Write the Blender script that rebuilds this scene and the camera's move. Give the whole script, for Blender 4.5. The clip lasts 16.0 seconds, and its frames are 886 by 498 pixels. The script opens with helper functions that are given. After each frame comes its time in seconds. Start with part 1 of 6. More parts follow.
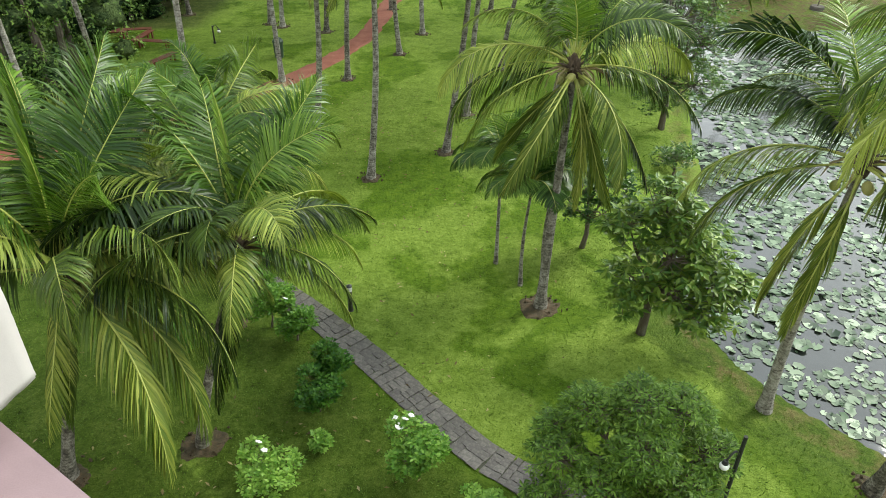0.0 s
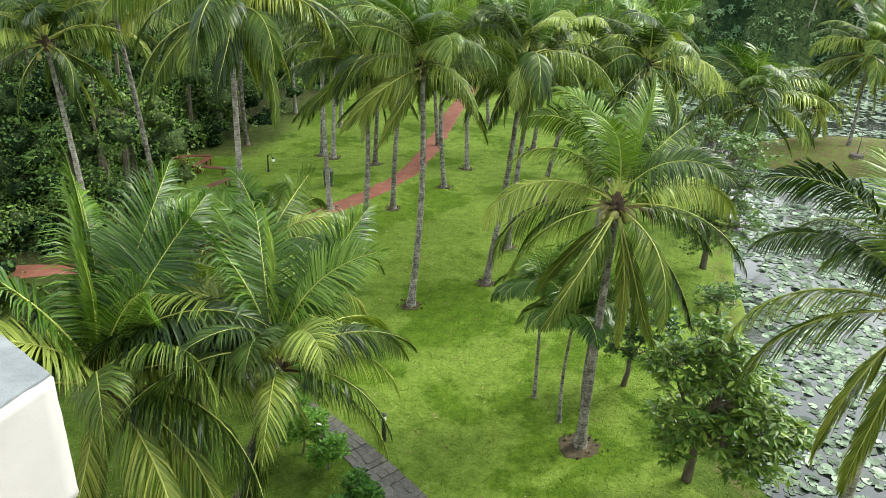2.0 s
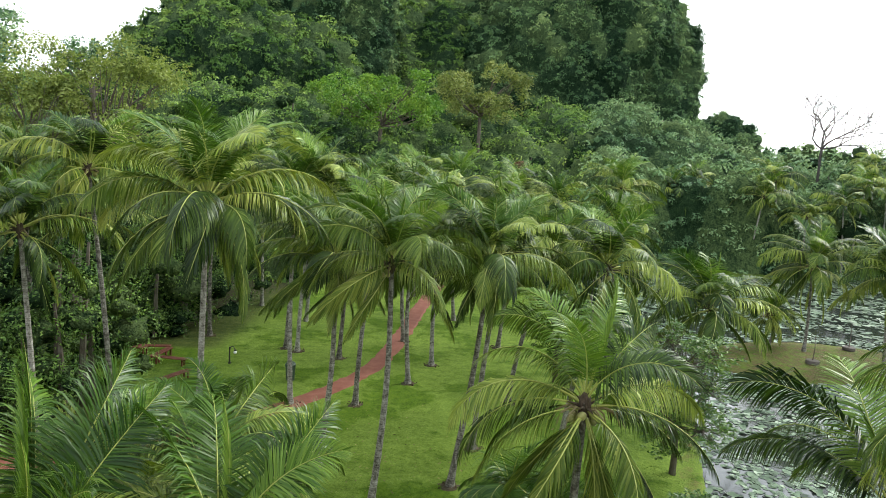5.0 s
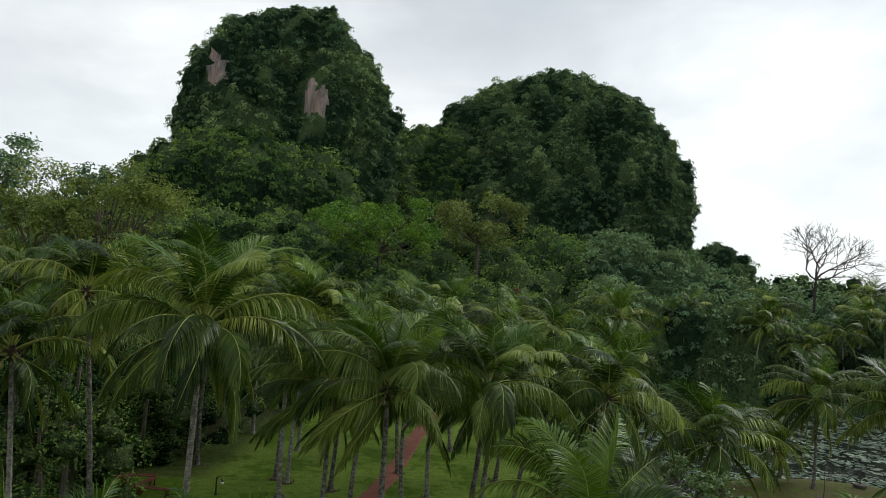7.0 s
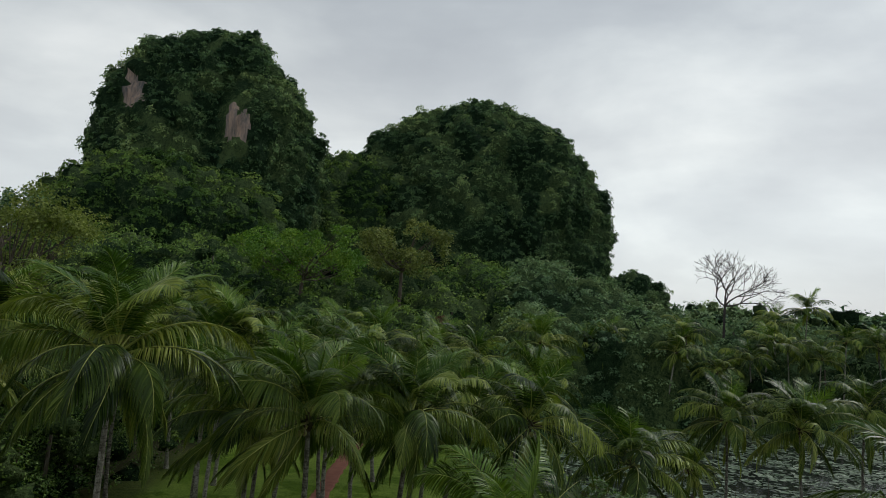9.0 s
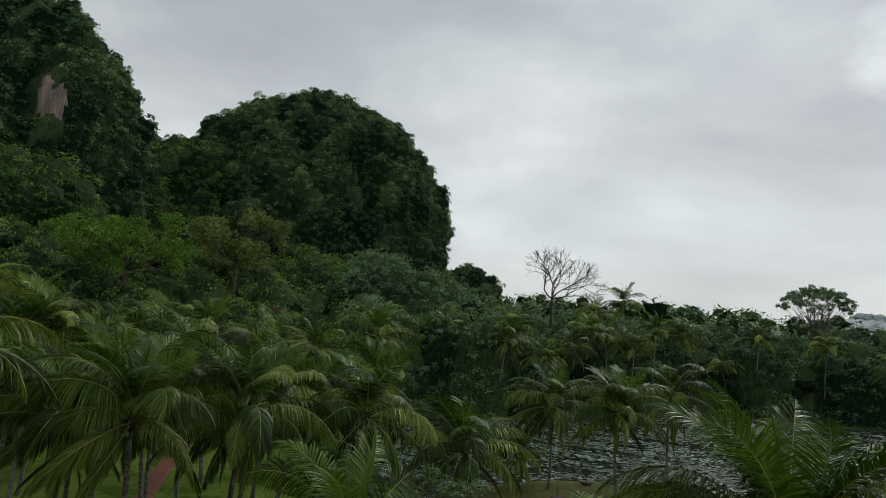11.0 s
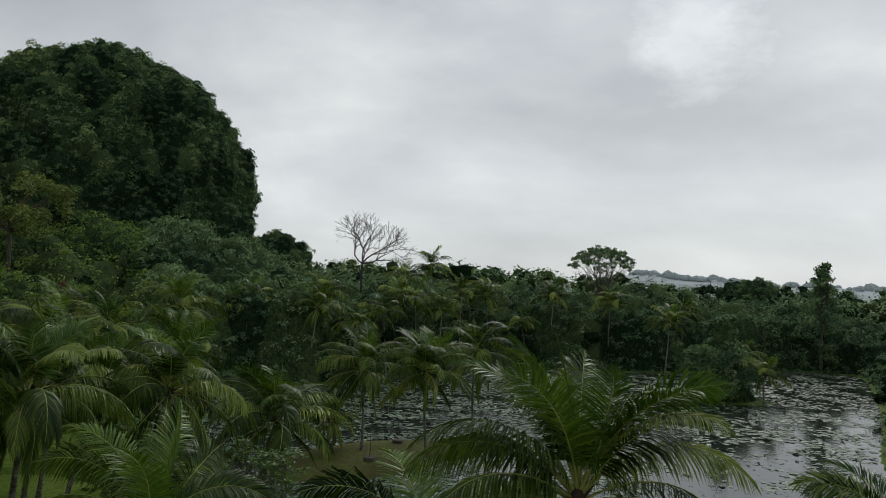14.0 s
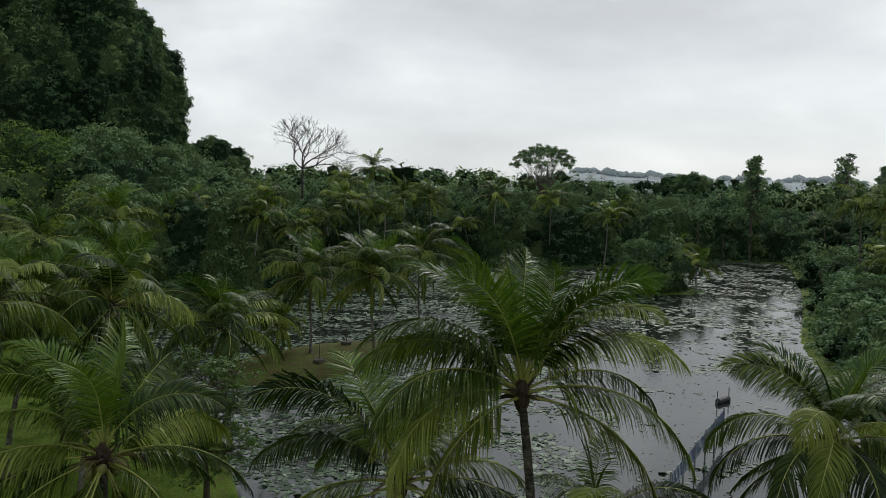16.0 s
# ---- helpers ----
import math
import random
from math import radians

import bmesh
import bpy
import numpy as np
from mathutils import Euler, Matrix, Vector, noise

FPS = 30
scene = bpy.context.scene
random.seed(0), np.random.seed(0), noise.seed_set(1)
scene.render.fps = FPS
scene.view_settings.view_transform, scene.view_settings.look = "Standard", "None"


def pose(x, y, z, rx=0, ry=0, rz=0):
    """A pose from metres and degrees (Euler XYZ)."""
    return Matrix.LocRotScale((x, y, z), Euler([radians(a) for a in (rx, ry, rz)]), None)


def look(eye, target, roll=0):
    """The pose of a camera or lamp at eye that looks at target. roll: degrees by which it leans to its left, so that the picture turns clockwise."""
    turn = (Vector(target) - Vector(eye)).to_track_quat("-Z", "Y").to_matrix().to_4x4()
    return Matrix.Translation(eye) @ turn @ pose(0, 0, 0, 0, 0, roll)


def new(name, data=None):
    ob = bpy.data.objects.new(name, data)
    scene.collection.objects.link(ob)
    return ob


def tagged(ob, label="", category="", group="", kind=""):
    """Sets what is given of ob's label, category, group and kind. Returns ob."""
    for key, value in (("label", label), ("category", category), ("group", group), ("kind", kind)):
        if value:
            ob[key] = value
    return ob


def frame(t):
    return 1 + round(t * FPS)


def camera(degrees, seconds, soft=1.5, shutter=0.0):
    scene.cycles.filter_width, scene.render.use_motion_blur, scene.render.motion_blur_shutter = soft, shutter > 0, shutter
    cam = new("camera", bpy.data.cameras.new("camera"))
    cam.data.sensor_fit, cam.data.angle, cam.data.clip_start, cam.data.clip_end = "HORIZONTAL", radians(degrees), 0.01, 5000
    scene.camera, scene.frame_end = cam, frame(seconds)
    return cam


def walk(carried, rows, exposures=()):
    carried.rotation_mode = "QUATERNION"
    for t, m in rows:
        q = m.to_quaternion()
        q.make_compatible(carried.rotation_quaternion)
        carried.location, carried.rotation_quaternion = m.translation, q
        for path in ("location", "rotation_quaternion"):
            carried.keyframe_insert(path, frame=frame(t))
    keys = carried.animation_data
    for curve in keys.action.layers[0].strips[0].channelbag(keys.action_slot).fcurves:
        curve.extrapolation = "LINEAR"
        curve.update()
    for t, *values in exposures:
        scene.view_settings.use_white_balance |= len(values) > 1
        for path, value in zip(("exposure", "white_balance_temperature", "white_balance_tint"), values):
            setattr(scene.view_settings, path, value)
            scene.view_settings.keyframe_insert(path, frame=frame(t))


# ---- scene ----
import itertools

# camera: it turns on a balcony, about 15 m over the lawn
EXPOSURES = ((0.0, 2.0, 6700, 6), (1.5, 2.13, 6700, 6), (3.0, 2.3, 6600, 7), (4.0, 2.38, 6500, 8), (4.5, 2.08, 6500, 8), (5.2, 1.7, 6500, 8), (6.4, 0.8, 6500, 8), (7.3, 0.05, 6500, 8), (8.2, -0.1, 6500, 8), (10.3, -0.3, 6500, 8), (13.0, -0.35, 6500, 8), (15.0, -0.28, 6500, 9), (16.0, -0.14, 6500, 9))
cam = camera(62.37, 16.0, soft=0.5)
EYE = (0.0, 0.0, 15.0)
SWAY = ((0.0, 2.0, 3.5, 5.2, 16.0), (0.13, 0.0, -0.08, -0.10, -0.10))   # the hand drifts sideways a little


def eye_at(t):
    return EYE[0] + float(np.interp(t, *SWAY)), EYE[1], EYE[2]


def lead(t):
    return math.degrees(math.atan2(float(np.interp(t, *SWAY)), 22.0 if t < 3.6 else 90.0))


walk(cam, [(t, pose(*eye_at(t), 90 + pitch, roll, yaw + lead(t))) for t, yaw, pitch, roll in (
    (0.0, -1.69, -33.75, -0.71),
    (0.5, -0.19, -31.15, -0.47),
    (1.0, 0.74, -28.75, -0.53),
    (1.5, 1.96, -26.65, -0.63),
    (2.0, 2.26, -23.70, -1.42),
    (2.5, 2.29, -20.72, -1.99),
    (3.0, 2.54, -18.29, -2.39),
    (3.5, 1.90, -16.41, -2.79),
    (4.0, 1.71, -13.89, -3.48),
    (4.5, 0.79, -11.25, -3.83),
    (5.0, 0.00, -8.32, -3.57),
    (5.2, -0.00, -7.07, -3.49),
    (7.3, -0.18, 2.31, -4.28),
    (7.5, -0.31, 2.68, -4.21),
    (8.0, -2.48, 3.43, -4.15),
    (8.2, -3.37, 3.66, -4.03),
    (10.3, -13.20, 4.58, -4.25),
    (10.5, -15.02, 4.46, -4.06),
    (11.0, -18.73, 4.44, -4.11),
    (11.5, -22.16, 4.58, -4.18),
    (12.0, -25.04, 4.80, -3.95),
    (12.5, -27.47, 5.36, -3.73),
    (13.0, -30.19, 4.86, -3.05),
    (13.5, -32.52, 3.55, -2.82),
    (14.0, -33.46, 2.56, -2.41),
    (14.5, -34.67, 0.92, -1.55),
    (15.0, -36.24, -0.67, -0.97),
    (15.5, -37.13, -2.75, -0.86),
    (16.0, -37.94, -4.96, -0.81),
)], exposures=EXPOSURES)


# ---- world: thick overcast with broken grey clouds ----
SUN_AZ, SUN_EL = 58.0, 40.0   # degrees to the right of ahead, and up
GAP_AZ, GAP_EL = 52.3, 18.8   # a thin place in the cloud


def node_tree(owner):
    owner.use_nodes = True
    owner.node_tree.nodes.clear()
    return owner.node_tree


def node(tree, kind, inputs=None, **props):
    n = tree.nodes.new(kind)
    for key, value in props.items():
        setattr(n, key, value)
    for key, value in (inputs or {}).items():
        if isinstance(value, bpy.types.NodeSocket):
            tree.links.new(value, n.inputs[key])
        else:
            n.inputs[key].default_value = value
    return n


def ramp(tree, fac, stops):
    n = tree.nodes.new("ShaderNodeValToRGB")
    while len(n.color_ramp.elements) < len(stops):
        n.color_ramp.elements.new(0.5)
    for e, (p, c) in zip(n.color_ramp.elements, stops):
        e.position, e.color = p, (*c, 1)
    tree.links.new(fac, n.inputs[0])
    return n.outputs[0]


def mix(tree, fac, a, b, blend="MIX"):
    n = tree.nodes.new("ShaderNodeMix")
    n.data_type, n.blend_type = "RGBA", blend
    for sock, value in ((n.inputs[0], fac), (n.inputs[6], a), (n.inputs[7], b)):
        if isinstance(value, bpy.types.NodeSocket):
            tree.links.new(value, sock)
        else:
            sock.default_value = value if not isinstance(value, tuple) or len(value) == 4 else (*value, 1)
    return n.outputs[2]


def noise_of(tree, vector, scale, detail=4.0, rough=0.55, distortion=0.0):
    return node(tree, "ShaderNodeTexNoise", {"Vector": vector, "Scale": scale, "Detail": detail, "Roughness": rough, "Distortion": distortion}).outputs[0]


world = bpy.data.worlds.new("overcast")
scene.world = world
wt = node_tree(world)
direction = node(wt, "ShaderNodeTexCoord").outputs["Generated"]
flat = node(wt, "ShaderNodeMapping", {"Vector": direction, "Scale": (1.0, 1.0, 2.0)}).outputs[0]
bands = node(wt, "ShaderNodeMapping", {"Vector": direction, "Scale": (1.0, 1.0, 3.4)}).outputs[0]
big = node(wt, "ShaderNodeMath", {0: noise_of(wt, bands, 2.6, 6.0, 0.5, 0.3), 1: 0.36, 2: node(wt, "ShaderNodeMath", {0: noise_of(wt, flat, 1.9, 6.0, 0.52, 0.2), 1: 0.64}, operation="MULTIPLY").outputs[0]}, operation="MULTIPLY_ADD").outputs[0]
cloud = ramp(wt, big, [(0.36, (0.50, 0.515, 0.545)), (0.5, (0.64, 0.66, 0.68)), (0.58, (0.77, 0.79, 0.795)), (0.66, (0.92, 0.93, 0.92))])
sky = node(wt, "ShaderNodeTexSky", sky_type="NISHITA", sun_disc=False, sun_elevation=radians(SUN_EL), sun_rotation=radians(SUN_AZ))
blue = node(wt, "ShaderNodeVectorMath", {0: sky.outputs[0], 1: (0.10, 0.10, 0.10)}, operation="MULTIPLY").outputs[0]
height = node(wt, "ShaderNodeSeparateXYZ", {0: direction}).outputs[2]
low = ramp(wt, height, [(0.0, (1.26, 1.28, 1.28)), (0.12, (1.26, 1.28, 1.28)), (0.22, (1.06, 1.07, 1.08)), (0.42, (0.78, 0.81, 0.85)), (1.0, (0.52, 0.57, 0.62))])
toward = Vector((math.sin(radians(SUN_AZ)) * math.cos(radians(SUN_EL)), math.cos(radians(SUN_AZ)) * math.cos(radians(SUN_EL)), math.sin(radians(SUN_EL))))
veil = node(wt, "ShaderNodeVectorMath", {0: direction, 1: tuple(toward)}, operation="DOT_PRODUCT").outputs["Value"]
glow = ramp(wt, veil, [(0.55, (1.0, 1.0, 1.0)), (0.85, (1.18, 1.18, 1.17)), (1.0, (1.55, 1.54, 1.5))])
gap = Vector((math.sin(radians(GAP_AZ)) * math.cos(radians(GAP_EL)), math.cos(radians(GAP_AZ)) * math.cos(radians(GAP_EL)), math.sin(radians(GAP_EL))))
rent = node(wt, "ShaderNodeVectorMath", {0: direction, 1: tuple(gap)}, operation="DOT_PRODUCT").outputs["Value"]
torn = node(wt, "ShaderNodeMath", {0: noise_of(wt, flat, 16.0, 5.0, 0.65), 1: 0.008, 2: rent}, operation="MULTIPLY_ADD").outputs[0]
torn = node(wt, "ShaderNodeMath", {0: torn, 1: 0.0040}, operation="SUBTRACT").outputs[0]
thin = ramp(wt, torn, [(0.9976, (1.0, 1.0, 1.0)), (0.9990, (1.18, 1.18, 1.17)), (1.0, (1.35, 1.35, 1.33))])
grey = mix(wt, 1.0, mix(wt, 1.0, cloud, low, "MULTIPLY"), glow, "MULTIPLY")
grey = mix(wt, 1.0, grey, thin, "MULTIPLY")
overcast = mix(wt, 0.92, blue, grey)
shell = node(wt, "ShaderNodeBackground", {"Color": overcast, "Strength": 1.0})
wt.links.new(shell.outputs[0], node(wt, "ShaderNodeOutputWorld").inputs[0])

sun = new("sun", bpy.data.lights.new("sun", "SUN"))
sun.data.energy, sun.data.angle, sun.data.color = 1.1, radians(20), (1.0, 0.97, 0.92)
sun.matrix_world = look((0, 0, 60), Vector((0, 0, 60)) - toward)

# ---- materials ----


def leaf_material(name, dark, mid, light, rough=0.42, clear=0.35, attribute="", patch=0.35, shine=0.3, weights=(0.45, 0.5, 0.5, 0.22)):
    """A leaf: colour from leaf to leaf and from plant to plant, some light coming through."""
    m = bpy.data.materials.new(name)
    t = node_tree(m)
    island = node(t, "ShaderNodeNewGeometry").outputs["Random Per Island"]
    plant = node(t, "ShaderNodeAttribute", attribute_name=attribute).outputs["Fac"] if attribute else node(t, "ShaderNodeObjectInfo").outputs["Random"]
    where = node(t, "ShaderNodeTexCoord").outputs["Object"]
    spots = noise_of(t, where, patch, 3.0)
    v = node(t, "ShaderNodeMath", {0: island, 1: weights[0]}, operation="MULTIPLY").outputs[0]
    v = node(t, "ShaderNodeMath", {0: plant, 1: weights[1], 2: v}, operation="MULTIPLY_ADD").outputs[0]
    v = node(t, "ShaderNodeMath", {0: spots, 1: weights[2], 2: v}, operation="MULTIPLY_ADD").outputs[0]
    v = node(t, "ShaderNodeMath", {0: v, 1: weights[3]}, operation="SUBTRACT").outputs[0]
    colour = ramp(t, v, [(0.1, dark), (0.5, mid), (0.95, light)])
    body = node(t, "ShaderNodeBsdfPrincipled", {"Base Color": colour, "Roughness": rough, "Specular IOR Level": shine})
    glow = node(t, "ShaderNodeBsdfTranslucent", {"Color": mix(t, 1.0, colour, (1.15, 1.25, 0.55), "MULTIPLY")})
    both = node(t, "ShaderNodeMixShader", {0: clear, 1: body.outputs[0], 2: glow.outputs[0]})
    t.links.new(both.outputs[0], node(t, "ShaderNodeOutputMaterial").inputs[0])
    return m


def solid(name, stops, scale=6.0, rough=0.8, bump=0.3, fine=60.0, stretch=(1, 1, 1), metal=0.0, vary=0.0, distance=0.01):
    """A surface with a coarse and a fine grain and relief."""
    m = bpy.data.materials.new(name)
    t = node_tree(m)
    where = node(t, "ShaderNodeMapping", {"Vector": node(t, "ShaderNodeTexCoord").outputs["Object"], "Scale": stretch}).outputs[0]
    a, b = noise_of(t, where, scale, 5.0, 0.6), noise_of(t, where, fine, 3.0)
    v = node(t, "ShaderNodeMath", {0: b, 1: 0.35, 2: node(t, "ShaderNodeMath", {0: a, 1: 0.8}, operation="MULTIPLY").outputs[0]}, operation="MULTIPLY_ADD").outputs[0]
    if vary:
        r = node(t, "ShaderNodeObjectInfo").outputs["Random"]
        v = node(t, "ShaderNodeMath", {0: r, 1: vary, 2: v}, operation="MULTIPLY_ADD").outputs[0]
        v = node(t, "ShaderNodeMath", {0: v, 1: vary / 2}, operation="SUBTRACT").outputs[0]
    colour = ramp(t, v, [(0.25 + 0.6 * i / max(1, len(stops) - 1), c) for i, c in enumerate(stops)])
    relief = node(t, "ShaderNodeBump", {"Height": v, "Strength": bump, "Distance": distance}).outputs[0]
    body = node(t, "ShaderNodeBsdfPrincipled", {"Base Color": colour, "Roughness": rough, "Normal": relief, "Metallic": metal})
    t.links.new(body.outputs[0], node(t, "ShaderNodeOutputMaterial").inputs[0])
    return m


FROND = leaf_material("palm_leaf", (0.010, 0.028, 0.004), (0.080, 0.138, 0.017), (0.37, 0.43, 0.085), 0.40, 0.17, patch=0.8, shine=0.26, weights=(0.36, 0.72, 0.40, 0.28))
FROND_YOUNG = leaf_material("palm_leaf_young", (0.018, 0.055, 0.005), (0.075, 0.155, 0.014), (0.24, 0.36, 0.055), 0.36, 0.18, patch=0.8, shine=0.3, weights=(0.34, 0.60, 0.40, 0.20))
FROND_OLD = leaf_material("palm_leaf_old", (0.026, 0.055, 0.006), (0.090, 0.145, 0.018), (0.32, 0.35, 0.066), 0.42, 0.16, patch=0.8, shine=0.24)
FROND_DRY = leaf_material("palm_leaf_dry", (0.10, 0.065, 0.035), (0.20, 0.135, 0.075), (0.33, 0.25, 0.15), 0.7, 0.25)
LITTER = leaf_material("dry_leaf", (0.035, 0.024, 0.012), (0.16, 0.12, 0.05), (0.55, 0.50, 0.26), 0.6, 0.2)
ARECA = leaf_material("areca_leaf", (0.012, 0.042, 0.006), (0.045, 0.112, 0.014), (0.13, 0.22, 0.035), 0.34, 0.25)
# lighter and bluer leaf green: rain haze over the far woods, painted in
HAZED_WOODS = leaf_material("hazed_woods_leaf", (0.046, 0.100, 0.053), (0.150, 0.248, 0.120), (0.33, 0.44, 0.20), 0.6, 0.12, attribute="tint", patch=0.05, shine=0.08, weights=(0.25, 0.75, 0.5, 0.28))
FOOTHILL = leaf_material("foothill_leaf", (0.024, 0.066, 0.016), (0.115, 0.205, 0.046), (0.34, 0.45, 0.11), 0.6, 0.12, attribute="tint", patch=0.05, shine=0.08, weights=(0.25, 0.75, 0.5, 0.28))
# hill leaves, brightened and slightly blued in colour to stand for haze
HAZED_CLIFF_WOODS = leaf_material("hazed_cliff_leaf", (0.022, 0.060, 0.030), (0.125, 0.215, 0.090), (0.36, 0.45, 0.17), 0.6, 0.12, attribute="tint", patch=0.04, shine=0.08, weights=(0.25, 0.75, 0.5, 0.28))
THICKET = leaf_material("thicket_leaf", (0.024, 0.064, 0.012), (0.085, 0.170, 0.032), (0.22, 0.33, 0.07), 0.5, 0.2, attribute="tint", patch=0.2, shine=0.25)
MANGO = leaf_material("mango_leaf", (0.038, 0.092, 0.012), (0.155, 0.275, 0.036), (0.40, 0.52, 0.12), 0.40, 0.3, shine=0.3)
ALMOND = leaf_material("almond_leaf", (0.016, 0.055, 0.010), (0.070, 0.150, 0.024), (0.26, 0.36, 0.06), 0.36, 0.25, shine=0.32)
ROSE = leaf_material("rose_leaf", (0.020, 0.080, 0.010), (0.095, 0.225, 0.026), (0.27, 0.44, 0.08), 0.42, 0.28, shine=0.25)
YELLOWISH = leaf_material("yellow_green_leaf", (0.08, 0.12, 0.024), (0.19, 0.24, 0.055), (0.34, 0.38, 0.11), 0.5, 0.3, attribute="tint")
FRESH = leaf_material("fresh_green_leaf", (0.045, 0.13, 0.012), (0.125, 0.245, 0.030), (0.27, 0.40, 0.06), 0.5, 0.3, attribute="tint")
OLIVE = leaf_material("olive_leaf", (0.07, 0.105, 0.022), (0.175, 0.215, 0.055), (0.33, 0.36, 0.11), 0.55, 0.25, attribute="tint")
RUSSET = leaf_material("russet_leaf", (0.06, 0.030, 0.014), (0.12, 0.055, 0.028), (0.19, 0.11, 0.045), 0.5, 0.3, attribute="tint")
PAD = leaf_material("lily_leaf", (0.010, 0.032, 0.010), (0.095, 0.155, 0.080), (0.33, 0.41, 0.28), 0.46, 0.03, attribute="tint", patch=0.3, shine=0.34, weights=(0.5, 0.6, 0.3, 0.25))
PETAL = solid("white_petal", [(0.7, 0.7, 0.66), (0.85, 0.85, 0.8)], 20, 0.6, 0.1)
RACHIS = solid("leaf_stalk", [(0.20, 0.25, 0.04), (0.46, 0.48, 0.12)], 3, 0.5, 0.1)
STALK_OLD = solid("old_stalk", [(0.10, 0.07, 0.03), (0.30, 0.25, 0.11)], 5, 0.6, 0.2)
FIBRE = solid("palm_fibre", [(0.016, 0.011, 0.007), (0.06, 0.040, 0.025), (0.15, 0.11, 0.07)], 14, 0.9, 0.8, 80, (1, 1, 0.3), distance=0.03)
NUT = solid("green_coconut", [(0.16, 0.19, 0.04), (0.40, 0.38, 0.13)], 4, 0.4, 0.1, vary=0.5)
BARK = solid("tree_bark", [(0.04, 0.03, 0.02), (0.10, 0.08, 0.06), (0.2, 0.18, 0.15)], 5, 0.9, 0.7, 50, (1, 1, 0.3), distance=0.03)
DEADWOOD = solid("dead_wood", [(0.03, 0.025, 0.022), (0.07, 0.062, 0.056)], 3, 0.9, 0.4)
MULCH = solid("dark_soil", [(0.026, 0.022, 0.010), (0.058, 0.046, 0.022), (0.12, 0.075, 0.042)], 6, 0.95, 1.0, 40, distance=0.05)
SLATE = solid("path_stone", [(0.034, 0.031, 0.027), (0.085, 0.078, 0.067), (0.19, 0.175, 0.15)], 3, 0.30, 0.7, 60, vary=0.16, distance=0.015)
JOINT = solid("path_joint", [(0.022, 0.026, 0.014), (0.075, 0.075, 0.05)], 12, 0.9, 0.6)
REDPATH = solid("red_laterite", [(0.13, 0.040, 0.022), (0.20, 0.066, 0.038), (0.27, 0.11, 0.07)], 1.4, 0.85, 0.5, 20, distance=0.02)
PLASTER = solid("white_plaster", [(0.36, 0.34, 0.325), (0.44, 0.42, 0.405)], 3, 0.75, 0.25, 120)
CEMENT = solid("grey_cement", [(0.11, 0.13, 0.14), (0.19, 0.21, 0.22), (0.29, 0.31, 0.32)], 4, 0.8, 0.4, 70)
PINK = solid("pink_paint", [(0.22, 0.155, 0.165), (0.30, 0.215, 0.225)], 3, 0.7, 0.25, 90)
ROCK = solid("limestone", [(0.03, 0.031, 0.032), (0.12, 0.115, 0.11), (0.34, 0.25, 0.20), (0.55, 0.36, 0.26)], 0.55, 0.9, 1.0, 3.0, (1, 1, 0.16), distance=0.8)
REDWOOD = solid("red_painted_wood", [(0.10, 0.025, 0.016), (0.17, 0.045, 0.026)], 6, 0.6, 0.2)
BLACK = solid("black_paint", [(0.012, 0.013, 0.014), (0.03, 0.03, 0.032)], 10, 0.4, 0.1)
GLOBE = solid("white_globe", [(0.75, 0.75, 0.73), (0.85, 0.85, 0.83)], 8, 0.3, 0.02)
BIN = solid("green_plastic", [(0.012, 0.035, 0.018), (0.03, 0.06, 0.035)], 6, 0.5, 0.1)
STONE = solid("grey_stone", [(0.05, 0.042, 0.035), (0.14, 0.12, 0.10)], 6, 0.9, 0.6)
BLUEPAINT = solid("blue_paint", [(0.05, 0.09, 0.16), (0.12, 0.18, 0.28)], 8, 0.5, 0.1)
STEEL = solid("galvanised_steel", [(0.2, 0.21, 0.22), (0.35, 0.36, 0.37)], 8, 0.5, 0.1, metal=0.4)
# ridge and ridge trees: distance haze is painted into the pale blue-grey colours
HAZED_RIDGE = solid("hazed_distant_ridge", [(0.42, 0.465, 0.47), (0.52, 0.56, 0.565)], 0.02, 0.95, 0.1, 0.2)
HAZED_RIDGETREE = solid("hazed_ridge_trees", [(0.32, 0.37, 0.37), (0.42, 0.47, 0.47)], 0.05, 0.95, 0.1, 0.4)
HOUSEWALL = solid("pale_house_wall", [(0.66, 0.67, 0.67), (0.8, 0.8, 0.79)], 0.4, 0.8, 0.1)
HOUSEROOF = solid("house_roof", [(0.42, 0.43, 0.44), (0.56, 0.55, 0.55)], 0.4, 0.8, 0.1)


